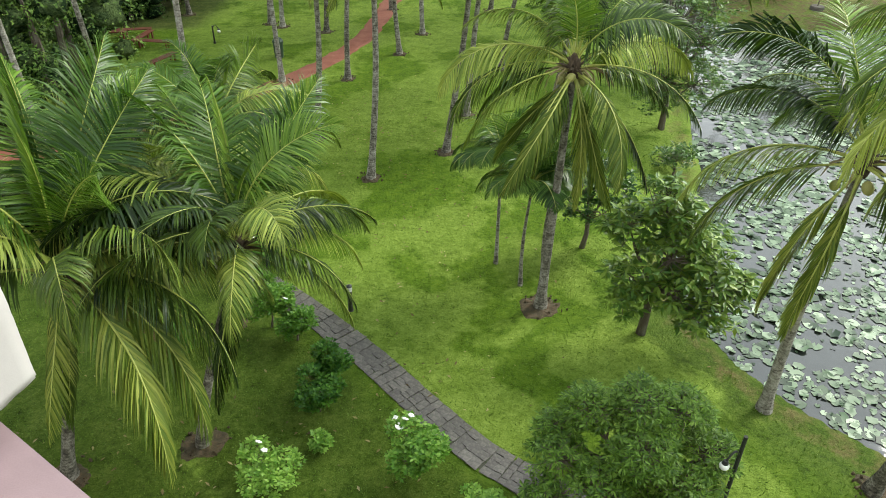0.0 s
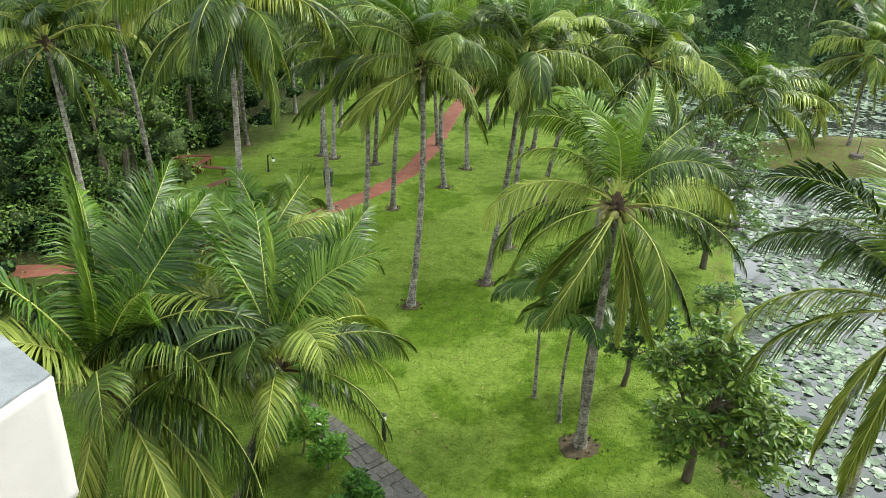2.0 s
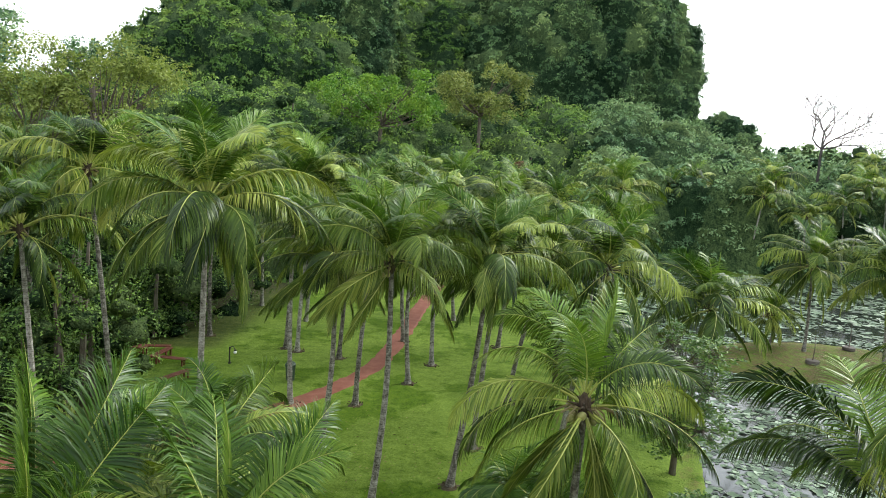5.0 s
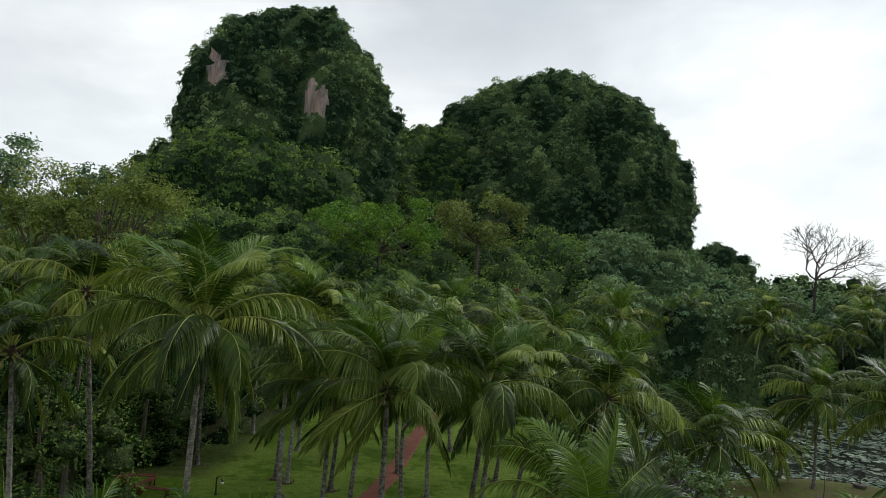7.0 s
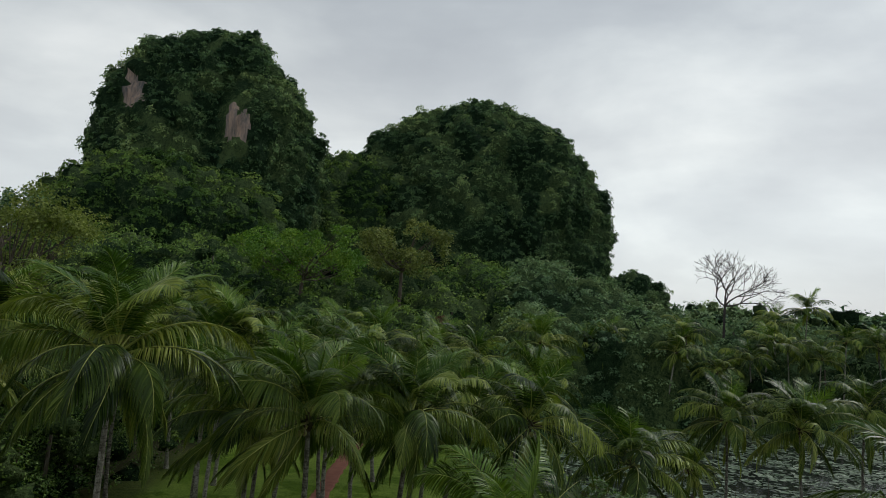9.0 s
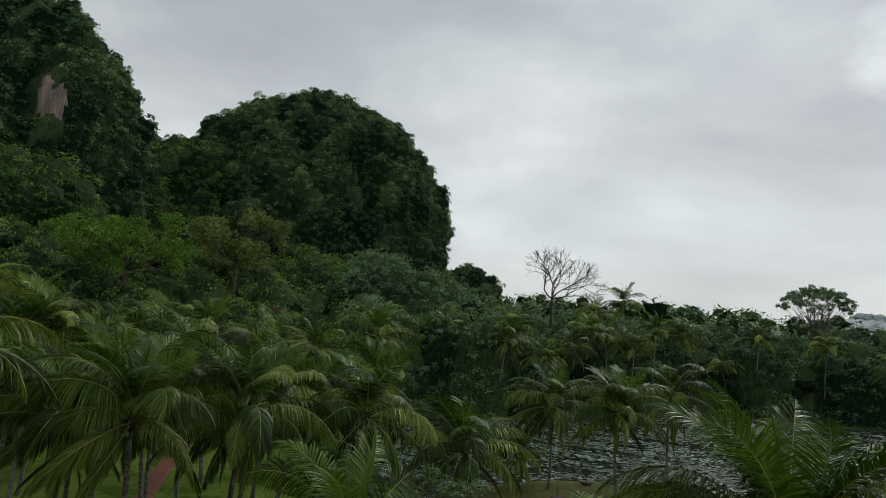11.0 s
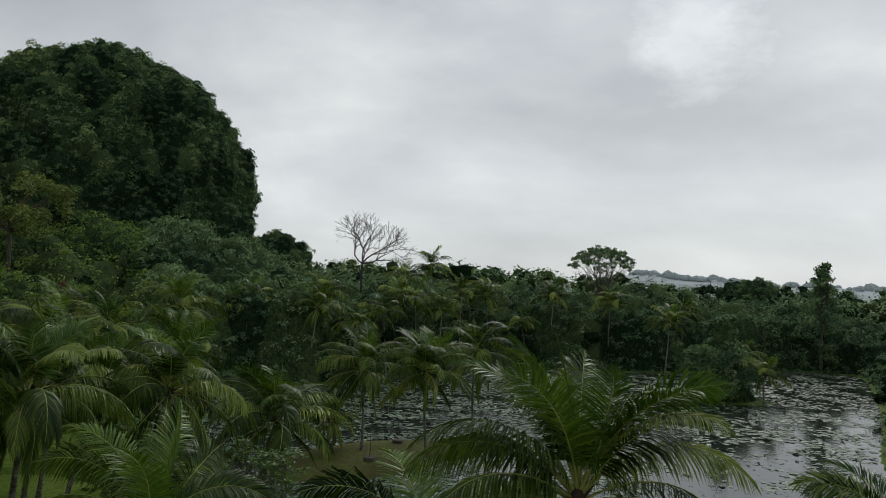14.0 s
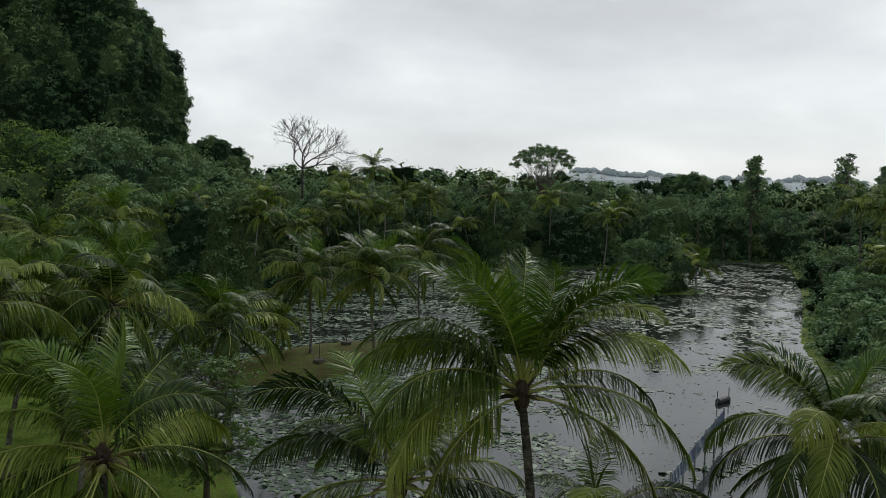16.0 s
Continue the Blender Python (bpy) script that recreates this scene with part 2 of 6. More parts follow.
def trunk_material():
    """Grey palm bark: rings round the trunk, lichen in pale blotches, dark runs."""
    m = bpy.data.materials.new("palm_bark")
    t = node_tree(m)
    where = node(t, "ShaderNodeTexCoord").outputs["Object"]
    z = node(t, "ShaderNodeSeparateXYZ", {0: where}).outputs[2]
    wob = noise_of(t, where, 3.0, 3.0)
    ph = node(t, "ShaderNodeMath", {0: z, 1: 62.0, 2: node(t, "ShaderNodeMath", {0: wob, 1: 7.0}, operation="MULTIPLY").outputs[0]}, operation="MULTIPLY_ADD").outputs[0]
    rings = node(t, "ShaderNodeMath", {0: ph}, operation="SINE").outputs[0]
    lichen = noise_of(t, where, 4.5, 6.0, 0.8)
    v = node(t, "ShaderNodeMath", {0: rings, 1: 0.022, 2: lichen}, operation="MULTIPLY_ADD").outputs[0]
    plant = node(t, "ShaderNodeObjectInfo").outputs["Random"]
    v = node(t, "ShaderNodeMath", {0: plant, 1: 0.15, 2: v}, operation="MULTIPLY_ADD").outputs[0]
    colour = ramp(t, v, [(0.40, (0.020, 0.017, 0.012)), (0.52, (0.10, 0.090, 0.070)), (0.64, (0.25, 0.235, 0.20)), (0.80, (0.44, 0.43, 0.38))])
    relief = node(t, "ShaderNodeBump", {"Height": v, "Strength": 0.6, "Distance": 0.02}).outputs[0]
    body = node(t, "ShaderNodeBsdfPrincipled", {"Base Color": colour, "Roughness": 0.85, "Normal": relief})
    t.links.new(body.outputs[0], node(t, "ShaderNodeOutputMaterial").inputs[0])
    return m


TRUNK = trunk_material()


def canopy_material(name, dark, mid, light):
    """Foliage mass seen from afar: a tone for each tree, broken into leaf clumps with relief, the shade of the gaps put
    into its dark colours.
    """
    m = bpy.data.materials.new(name)
    t = node_tree(m)
    where = node(t, "ShaderNodeTexCoord").outputs["Object"]
    tone = node(t, "ShaderNodeAttribute", attribute_name="tint").outputs["Fac"]
    clump = noise_of(t, where, 1.1, 5.0, 0.75, 0.4)
    leaf = noise_of(t, where, 4.5, 3.0, 0.7)
    v = node(t, "ShaderNodeMath", {0: leaf, 1: 0.6, 2: node(t, "ShaderNodeMath", {0: clump, 1: 0.7}, operation="MULTIPLY").outputs[0]}, operation="MULTIPLY_ADD").outputs[0]
    shade = node(t, "ShaderNodeMath", {0: tone, 1: 0.34, 2: v}, operation="MULTIPLY_ADD").outputs[0]
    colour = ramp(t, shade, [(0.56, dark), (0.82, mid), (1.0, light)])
    relief = node(t, "ShaderNodeBump", {"Height": v, "Strength": 1.0, "Distance": 0.9}).outputs[0]
    body = node(t, "ShaderNodeBsdfPrincipled", {"Base Color": colour, "Roughness": 0.8, "Normal": relief, "Specular IOR Level": 0.02})
    t.links.new(body.outputs[0], node(t, "ShaderNodeOutputMaterial").inputs[0])
    return m


# very dark greens: the shade between crowns is painted into these colours
SHADED_CANOPY = canopy_material("shaded_woods_mass", (0.005, 0.014, 0.007), (0.030, 0.060, 0.025), (0.11, 0.16, 0.06))
SHADED_HILL_CANOPY = canopy_material("shaded_hill_mass", (0.005, 0.014, 0.008), (0.028, 0.056, 0.026), (0.10, 0.15, 0.06))


def ground_material():
    """Mown lawn with lighter dry swathes, thin grass darkened by painted palm shade, worn bank by the water and leaf
    litter under the woods, painted darker for tree shade.
    """
    m = bpy.data.materials.new("lawn")
    t = node_tree(m)
    where = node(t, "ShaderNodeTexCoord").outputs["Object"]
    broad = noise_of(t, where, 0.20, 5.0, 0.6, 0.3)
    mid = noise_of(t, where, 1.6, 4.0, 0.6)
    blade = noise_of(t, where, 22.0, 4.0, 0.7)
    speck = noise_of(t, where, 75.0, 2.0, 0.6)
    tuft = noise_of(t, where, 7.0, 3.0, 0.6)
    v = node(t, "ShaderNodeMath", {0: blade, 1: 0.55, 2: node(t, "ShaderNodeMath", {0: mid, 1: 0.45}, operation="MULTIPLY").outputs[0]}, operation="MULTIPLY_ADD").outputs[0]
    v = node(t, "ShaderNodeMath", {0: speck, 1: 0.25, 2: v}, operation="MULTIPLY_ADD").outputs[0]
    v = node(t, "ShaderNodeMath", {0: tuft, 1: 0.45, 2: node(t, "ShaderNodeMath", {0: v, 1: 0.225}, operation="SUBTRACT").outputs[0]}, operation="MULTIPLY_ADD").outputs[0]
    lush = ramp(t, v, [(0.40, (0.023, 0.046, 0.003)), (0.58, (0.064, 0.122, 0.007)), (0.80, (0.118, 0.186, 0.016))])
    dry = ramp(t, v, [(0.40, (0.048, 0.080, 0.009)), (0.58, (0.124, 0.192, 0.024)), (0.80, (0.205, 0.285, 0.052))])
    lobes = node(t, "ShaderNodeMath", {0: mid, 1: 0.10, 2: broad}, operation="MULTIPLY_ADD").outputs[0]
    shaded_bed = node(t, "ShaderNodeAttribute", attribute_name="shaded_bed").outputs["Fac"]
    lobes = node(t, "ShaderNodeMath", {0: shaded_bed, 1: -0.16, 2: lobes}, operation="MULTIPLY_ADD").outputs[0]
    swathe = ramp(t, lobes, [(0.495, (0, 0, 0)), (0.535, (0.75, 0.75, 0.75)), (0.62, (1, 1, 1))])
    # sparse grass, darkened in colour for the shade of the palms
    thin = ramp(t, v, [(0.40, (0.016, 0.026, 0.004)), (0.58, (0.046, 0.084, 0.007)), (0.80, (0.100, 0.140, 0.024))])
    lush = mix(t, shaded_bed, lush, thin)
    lawn = mix(t, swathe, lush, dry)
    soil = ramp(t, v, [(0.40, (0.030, 0.022, 0.010)), (0.60, (0.085, 0.062, 0.026)), (0.80, (0.155, 0.12, 0.055))])
    # leaf litter, its near-black tone also holding the shade under the trees
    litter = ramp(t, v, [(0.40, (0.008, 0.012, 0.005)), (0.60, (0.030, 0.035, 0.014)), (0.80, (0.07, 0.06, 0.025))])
    bank = node(t, "ShaderNodeAttribute", attribute_name="bank").outputs["Fac"]
    edge = node(t, "ShaderNodeMath", {0: mid, 1: 1.6, 2: bank}, operation="MULTIPLY_ADD").outputs[0]
    edge = ramp(t, node(t, "ShaderNodeMath", {0: edge, 1: 1.52}, operation="SUBTRACT").outputs[0], [(0.0, (0, 0, 0)), (0.5, (1, 1, 1))])
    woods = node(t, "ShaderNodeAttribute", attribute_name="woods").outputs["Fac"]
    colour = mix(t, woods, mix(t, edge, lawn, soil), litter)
    relief = node(t, "ShaderNodeBump", {"Height": v, "Strength": 0.9, "Distance": 0.06}).outputs[0]
    body = node(t, "ShaderNodeBsdfPrincipled", {"Base Color": colour, "Roughness": 0.75, "Normal": relief, "Specular IOR Level": 0.08})
    t.links.new(body.outputs[0], node(t, "ShaderNodeOutputMaterial").inputs[0])
    return m


def water_material():
    m = bpy.data.materials.new("lake_water")
    t = node_tree(m)
    where = node(t, "ShaderNodeTexCoord").outputs["Object"]
    ripples = noise_of(t, where, 2.2, 4.0, 0.6)
    relief = node(t, "ShaderNodeBump", {"Height": ripples, "Strength": 0.10, "Distance": 0.1}).outputs[0]
    murk = ramp(t, noise_of(t, where, 0.08, 3.0), [(0.3, (0.022, 0.026, 0.022)), (0.7, (0.040, 0.045, 0.040))])
    body = node(t, "ShaderNodeBsdfPrincipled", {"Base Color": murk, "Roughness": 0.05, "IOR": 1.68, "Normal": relief})
    t.links.new(body.outputs[0], node(t, "ShaderNodeOutputMaterial").inputs[0])
    return m


GROUND, WATER = ground_material(), water_material()

# ---- mesh helpers ----


def mesh_from(name, verts, faces, material, smooth=False, tint=None):
    me = bpy.data.meshes.new(name)
    verts = np.asarray(verts, dtype=np.float32).reshape(-1, 3)
    if isinstance(faces, tuple):          # (flat loop array, corners per face array)
        loops, counts = faces
        me.vertices.add(len(verts))
        me.vertices.foreach_set("co", verts.ravel())
        me.loops.add(len(loops))
        me.loops.foreach_set("vertex_index", np.asarray(loops, dtype=np.int32))
        me.polygons.add(len(counts))
        starts = np.concatenate([[0], np.cumsum(counts)[:-1]])
        me.polygons.foreach_set("loop_start", starts.astype(np.int32))
        me.update(calc_edges=True)
    else:
        me.from_pydata([tuple(map(float, v)) for v in verts], [], faces)
    me.validate()
    me.materials.append(material)
    if smooth:
        me.shade_smooth()
    if tint is not None:
        me.attributes.new("tint", "FLOAT", "POINT").data.foreach_set("value", np.asarray(tint, dtype=np.float32))
    return me


def part(name, me, parent, m=None, label=""):
    ob = new(name, me)
    ob.parent = parent
    if m is not None:
        ob.matrix_basis = m
    return tagged(ob, label)


def thing(name, label, category, at=(0, 0, 0), group="", kind=""):
    ob = new(name)
    ob.empty_display_size = 0.3
    ob.location = at
    return tagged(ob, label, category, group, kind)


def tube(points, radii, sides=8, cap=True):
    """Verts and faces of a tube along points."""
    pts = np.asarray(points, float)
    n = len(pts)
    tang = np.gradient(pts, axis=0)
    tang /= np.linalg.norm(tang, axis=1)[:, None] + 1e-9
    ref = np.array([0.0, 1.0, 0.0]) if abs(tang[0][1]) < 0.9 else np.array([1.0, 0.0, 0.0])
    verts, faces = [], []
    for i in range(n):
        a = np.cross(tang[i], ref)
        a /= np.linalg.norm(a) + 1e-9
        b = np.cross(tang[i], a)
        for k in range(sides):
            w = 2 * math.pi * k / sides
            verts.append(pts[i] + radii[i] * (math.cos(w) * a + math.sin(w) * b))
    for i in range(n - 1):
        for k in range(sides):
            k2 = (k + 1) % sides
            faces.append((i * sides + k, i * sides + k2, (i + 1) * sides + k2, (i + 1) * sides + k))
    if cap:
        faces.append(tuple(range(sides))[::-1])
        faces.append(tuple((n - 1) * sides + k for k in range(sides)))
    return verts, faces


def join(pieces):
    verts, faces = [], []
    for v, f in pieces:
        o = len(verts)
        verts.extend(v)
        faces.extend(tuple(i + o for i in q) for q in f)
    return verts, faces


def ball(centre, r, seg=10, rings=6, bumps=0.0, rng=None):
    c, verts, faces = np.array(centre, float), [], []
    rr = np.array(r, float) * np.ones(3)
    for i in range(rings + 1):
        a = math.pi * i / rings
        for k in range(seg):
            w = 2 * math.pi * k / seg
            s = 1 + (rng.uniform(-bumps, bumps) if rng is not None else 0)
            verts.append(c + s * rr * (math.sin(a) * math.cos(w), math.sin(a) * math.sin(w), math.cos(a)))
    for i in range(rings):
        for k in range(seg):
            k2 = (k + 1) % seg
            faces.append((i * seg + k, (i + 1) * seg + k, (i + 1) * seg + k2, i * seg + k2))
    return verts, faces


def block(size, at=(0, 0, 0), bevel=0.01, turn=0.0):
    """Verts and faces of a box with bevelled edges, its middle at the given place."""
    bm = bmesh.new()
    bmesh.ops.create_cube(bm, size=1.0)
    bmesh.ops.scale(bm, vec=size, verts=bm.verts)
    if bevel:
        bmesh.ops.bevel(bm, geom=bm.edges[:], offset=min(bevel, min(size) * 0.3), segments=2, affect="EDGES", profile=0.6)
    bmesh.ops.transform(bm, matrix=pose(*at, 0, 0, turn), verts=bm.verts)
    bm.verts.index_update()
    out = [tuple(v.co) for v in bm.verts], [tuple(v.index for v in f.verts) for f in bm.faces]
    bm.free()
    return out


def simple(name, shape, material, smooth=False):
    return mesh_from(name, shape[0], shape[1], material, smooth)


def unit(v):
    return v / (np.linalg.norm(v, axis=-1, keepdims=True) + 1e-9)


def leaf_arrays(pos, axis, normal, length, width, fold=0.25):
    """Folded kite leaves: four corners and two triangles each."""
    side = unit(np.cross(axis, normal))
    nrm = np.cross(side, axis)
    length, width = np.asarray(length).reshape(-1, 1), np.asarray(width).reshape(-1, 1)
    mid = pos + axis * length * 0.45
    v = np.stack([pos, mid + side * width * 0.5 + nrm * width * fold, pos + axis * length, mid - side * width * 0.5 + nrm * width * fold], 1)
    n = len(pos)
    idx = np.arange(n)[:, None] * 4 + np.array([0, 1, 2, 0, 2, 3])[None]
    return v.reshape(-1, 3), (idx.ravel(), np.full(2 * n, 3))


def crown_leaves(rng, centres, radii, per, up=0.7, droop=0.2, shell=0.55):
    """Leaves in the outer shell of many ellipsoids. Returns pos, axis, normal and which ellipsoid each leaf belongs to."""
    k = np.repeat(np.arange(len(centres)), per)
    d = unit(rng.normal(size=(len(k), 3)) + np.array([0, 0, 0.25]))
    rad = shell + (1 - shell) * rng.random((len(k), 1)) ** 0.6
    pos = centres[k] + d * radii[k] * rad
    normal = unit(d * 0.55 + np.array([0, 0, up]) + rng.normal(size=d.shape) * 0.45)
    axis = unit(np.cross(normal, rng.normal(size=d.shape)) + d * 0.5 - np.array([0, 0, droop]))
    return pos, axis, normal, k


def leaf_specks(pos, axis, normal, length, width):
    """Far leaves: one pointed triangle each."""
    side = unit(np.cross(axis, normal))
    length, width = np.asarray(length).reshape(-1, 1), np.asarray(width).reshape(-1, 1)
    v = np.stack([pos - side * width * 0.5, pos + side * width * 0.5, pos + axis * length], 1)
    n = len(pos)
    return v.reshape(-1, 3), (np.arange(3 * n), np.full(n, 3))



def spaced(points, gaps, tries):
    """Indices of points picked one after another, each kept clear of those before it."""
    cells, out = {}, []
    for i in tries:
        c = tuple((points[i] // 3.0).astype(int))
        around = [j for d in itertools.product((-1, 0, 1), repeat=3) for j in cells.get((c[0] + d[0], c[1] + d[1], c[2] + d[2]), ())]
        if all(((points[i] - points[j]) ** 2).sum() > gaps[i] ** 2 for j in around):
            cells.setdefault(c, []).append(i)
            out.append(i)
    return np.array(out)


def crown_specks(rng, centres, sizes, lean, subs, per, leaf, flat=0.8):
    """Forest crowns from afar: each a heap of leaf domes, lit on top and dark beneath. Returns verts, faces, and which crown and dome each leaf is in."""
    k = np.repeat(np.arange(len(centres)), subs)
    d = unit(rng.normal(size=(len(k), 3)) * 0.8 + lean[k] * 0.9)
    mid = centres[k] + d * sizes[k, None] * rng.uniform(0.45, 0.75, (len(k), 1)) * np.array([1, 1, flat])
    rad = sizes[k, None] * rng.uniform(0.26, 0.50, (len(k), 1))
    j = np.repeat(np.arange(len(k)), per)
    e = unit(rng.normal(size=(len(j), 3)) * 0.85 + lean[k][j] * 0.75)
    pos = mid[j] + e * rad[j] * rng.uniform(0.80, 1.06, (len(j), 1)) * np.array([1, 1, 0.85])
    normal = unit(e * 0.95 + np.array([0, 0, 0.15]) + rng.normal(size=e.shape) * 0.28)
    axis = unit(np.cross(normal, rng.normal(size=e.shape)) + e * 0.15 - np.array([0, 0, 0.18]))
    ln = rng.uniform(0.6, 1.3, len(pos)) * leaf
    verts, faces = leaf_specks(pos, axis, normal, ln, ln * 0.8)
    return verts, faces, k[j], j

# ---- the setting: ground, lake, hills and woods ----
LAKE_Z = -0.35
SHORE = ((15.0, 7.5), (12.4, 12.3), (10.6, 14.4), (9.4, 16.4), (8.7, 18.8), (8.7, 21.5), (10.4, 25.4), (12.2, 29.0), (13.0, 33.0), (14.2, 37.0), (15.4, 41.5), (17.0, 50.0),
         (18.6, 60.0), (20.5, 72.0), (24.0, 86.0), (31.0, 97.0), (40.0, 96.0), (50.0, 97.0), (66.0, 102.0), (86.0, 106.0), (100.0, 96.0), (112.0, 92.0), (135.0, 88.0),
         (150.0, 77.0), (122.0, 59.0), (91.0, 43.0), (74.0, 35.0), (60.0, 26.0), (44.0, 16.0), (30.0, 8.0), (20.0, 5.0))
ISLES = (((30.0, 56.0), 9.0, 5.2, 15.0), ((93.0, 66.5), 7.0, 4.5, -35.0), ((42.0, 57.5), 2.0, 1.6, 0.0))   # middle, half length, half width, turn
HILLS = (((-41.6, 190.0), 28.4, 30.0, 78.5), ((31.0, 225.0), 41.0, 36.0, 75.5), ((106.0, 284.0), 17.0, 17.0, 31.0), ((-46.0, 166.0), 30.0, 24.0, 42.0), ((-8.0, 206.0), 22.0, 20.0, 54.0), ((262.0, 176.0), 13.0, 13.0, 20.0))   # middle, half width, half depth, top


def spline(points, each=5):
    p, out = np.array(points, float), []
    n = len(p)
    for i in range(n):
        a, b, c, d = p[i - 1], p[i], p[(i + 1) % n], p[(i + 2) % n]
        for k in range(each):
            t = k / each
            out.append(0.5 * (2 * b + (c - a) * t + (2 * a - 5 * b + 4 * c - d) * t * t + (3 * b - a - 3 * c + d) * t ** 3))
    return np.array(out)


SHORELINE = spline(SHORE, 4)


def lake_depth(x, y):
    """Metres inside the lake's edge (negative outside), for arrays."""
    x, y = np.asarray(x, float), np.asarray(y, float)
    inside, best = np.zeros(x.shape, bool), np.full(x.shape, 1e9)
    q = np.roll(SHORELINE, -1, 0)
    for (ax, ay), (bx, by) in zip(SHORELINE, q):
        cross = ((ay > y) != (by > y)) & (x < (bx - ax) * (y - ay) / (by - ay + 1e-12) + ax)
        inside ^= cross
        t = np.clip(((x - ax) * (bx - ax) + (y - ay) * (by - ay)) / ((bx - ax) ** 2 + (by - ay) ** 2 + 1e-9), 0, 1)
        best = np.minimum(best, np.hypot(x - ax - t * (bx - ax), y - ay - t * (by - ay)))
    depth = np.where(inside, best, -best)
    for (cx, cy), a, b, turn in ISLES:
        c, s = math.cos(radians(turn)), math.sin(radians(turn))
        u, w = ((x - cx) * c + (y - cy) * s) / a, (-(x - cx) * s + (y - cy) * c) / b
        d = (np.hypot(u, w) - 1) * b
        depth = np.minimum(depth, d)
    return depth


def smooth(u):
    u = np.clip(u, 0, 1)
    return u * u * (3 - 2 * u)


def land(x, y):
    x, y = np.asarray(x, float), np.asarray(y, float)
    d = lake_depth(x, y)
    z = np.where(d > 0, -0.30 - 0.9 * smooth(d / 3.0), -0.30 * smooth(1 - (-d) / 2.2))
    r = np.hypot(x, y)
    (cx, cy) = HILLS[0][0]
    up = d < -0.5
    z = z + up * 15.0 * smooth((130 - np.hypot(x - cx, y - cy)) / 70.0) * smooth((r - 66) / 30)
    z = z + up * (3.5 * smooth((-d - 4) / 30) * (x > 20)) + up * 6 * smooth((r - 190) / 300)
    z = z + np.where(d < -1, 0.10 * np.sin(x * 0.23 + 1.0) * np.cos(y * 0.19), 0)
    return z


def steps(*spans):
    out = []
    for a, b, n in spans:
        out.extend(np.linspace(a, b, n, endpoint=False))
    return np.array(out + [spans[-1][1]])


def woods_mask(x, y, near=0.0):
    """1 where trees close over the ground, 0 on the lawn."""
    r, az = np.hypot(x, y), np.degrees(np.arctan2(x, y))
    edge = np.interp(az, (-60, -30, -25, -22, -18, -13, -6, 4, 12, 16, 60, 120), (26, 34, 40, 50, 54, 66, 76, 76, 74, 60, 34, 30))
    edge = edge - near * smooth((-9 - az) / 6.0)
    return smooth((r - edge) / 6.0) * smooth((-lake_depth(x, y) - 0.4) / 1.5) * (np.hypot(x - 30, y - 56) > 12) * (np.hypot(x + 16.6, y - 44.6) > 4.4)


gx = steps((-900, -150, 14), (-150, -40, 40), (-40, 4, 44), (4, 20, 44), (20, 60, 44), (60, 180, 44), (180, 1500, 20))
gy = steps((-300, -20, 12), (-20, 8, 24), (8, 44, 64), (44, 80, 36), (80, 230, 44), (230, 1800, 24))
GX, GY = np.meshgrid(gx, gy)
GZ = land(GX, GY)
nx, ny = len(gx), len(gy)
corner = (np.arange(ny - 1)[:, None] * nx + np.arange(nx - 1)[None]).ravel()
quads = np.stack([corner, corner + 1, corner + 1 + nx, corner + nx], 1)
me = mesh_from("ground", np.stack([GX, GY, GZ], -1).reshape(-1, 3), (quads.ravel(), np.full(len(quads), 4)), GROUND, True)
bank = np.clip(1 - np.abs(-lake_depth(GX, GY) - 0.2) / 1.6, 0, 1)
isle = np.exp(-(((GX - 30) / 10) ** 2 + ((GY - 56) / 8) ** 2))
me.attributes.new("bank", "FLOAT", "POINT").data.foreach_set("value", np.maximum(bank, 1.05 * (isle > 0.3)).astype(np.float32).ravel())
# litter under the trees, run to the water's edge to paint the shade there
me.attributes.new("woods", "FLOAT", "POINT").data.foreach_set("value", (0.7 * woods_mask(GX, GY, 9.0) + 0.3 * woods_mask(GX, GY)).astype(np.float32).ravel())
# thin grass under the near palms, their shade painted in as darker colour; also along the bank
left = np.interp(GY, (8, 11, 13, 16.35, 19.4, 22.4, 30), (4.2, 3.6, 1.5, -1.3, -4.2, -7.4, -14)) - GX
shaded_thin_grass = np.maximum(smooth(left / 1.6) * smooth((26 - GY) / 6), smooth((3.4 + lake_depth(GX, GY)) / 2.4) * smooth((24 - GY) / 6))
me.attributes.new("shaded_bed", "FLOAT", "POINT").data.foreach_set("value", shaded_thin_grass.astype(np.float32).ravel())
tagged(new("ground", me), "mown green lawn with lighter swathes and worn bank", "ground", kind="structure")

lo, hi = SHORELINE.min(0) - 4, SHORELINE.max(0) + 4
water = mesh_from("water", [(lo[0], lo[1], LAKE_Z), (hi[0], lo[1], LAKE_Z), (hi[0], hi[1], LAKE_Z), (lo[0], hi[1], LAKE_Z)], [(0, 1, 2, 3)], WATER)
tagged(new("water", water), "still grey lake water reflecting the cloudy sky", "water", kind="structure")


def hill_radius(z, top):
    return (1 - np.clip(z / top, 0, 0.9999) ** 3.5) ** 0.4545


def hill_point(hill, phi, z):
    (cx, cy), a, b, top = hill
    w = 1 + 0.07 * np.sin(3 * phi + z * 0.05) + 0.05 * np.sin(7 * phi + 1.3 - z * 0.11) + 0.025 * np.sin(13 * phi + z * 0.3)
    r = hill_radius(z, top) * w
    return cx + a * r * np.cos(phi), cy + b * r * np.sin(phi)


rng = np.random.default_rng(11)
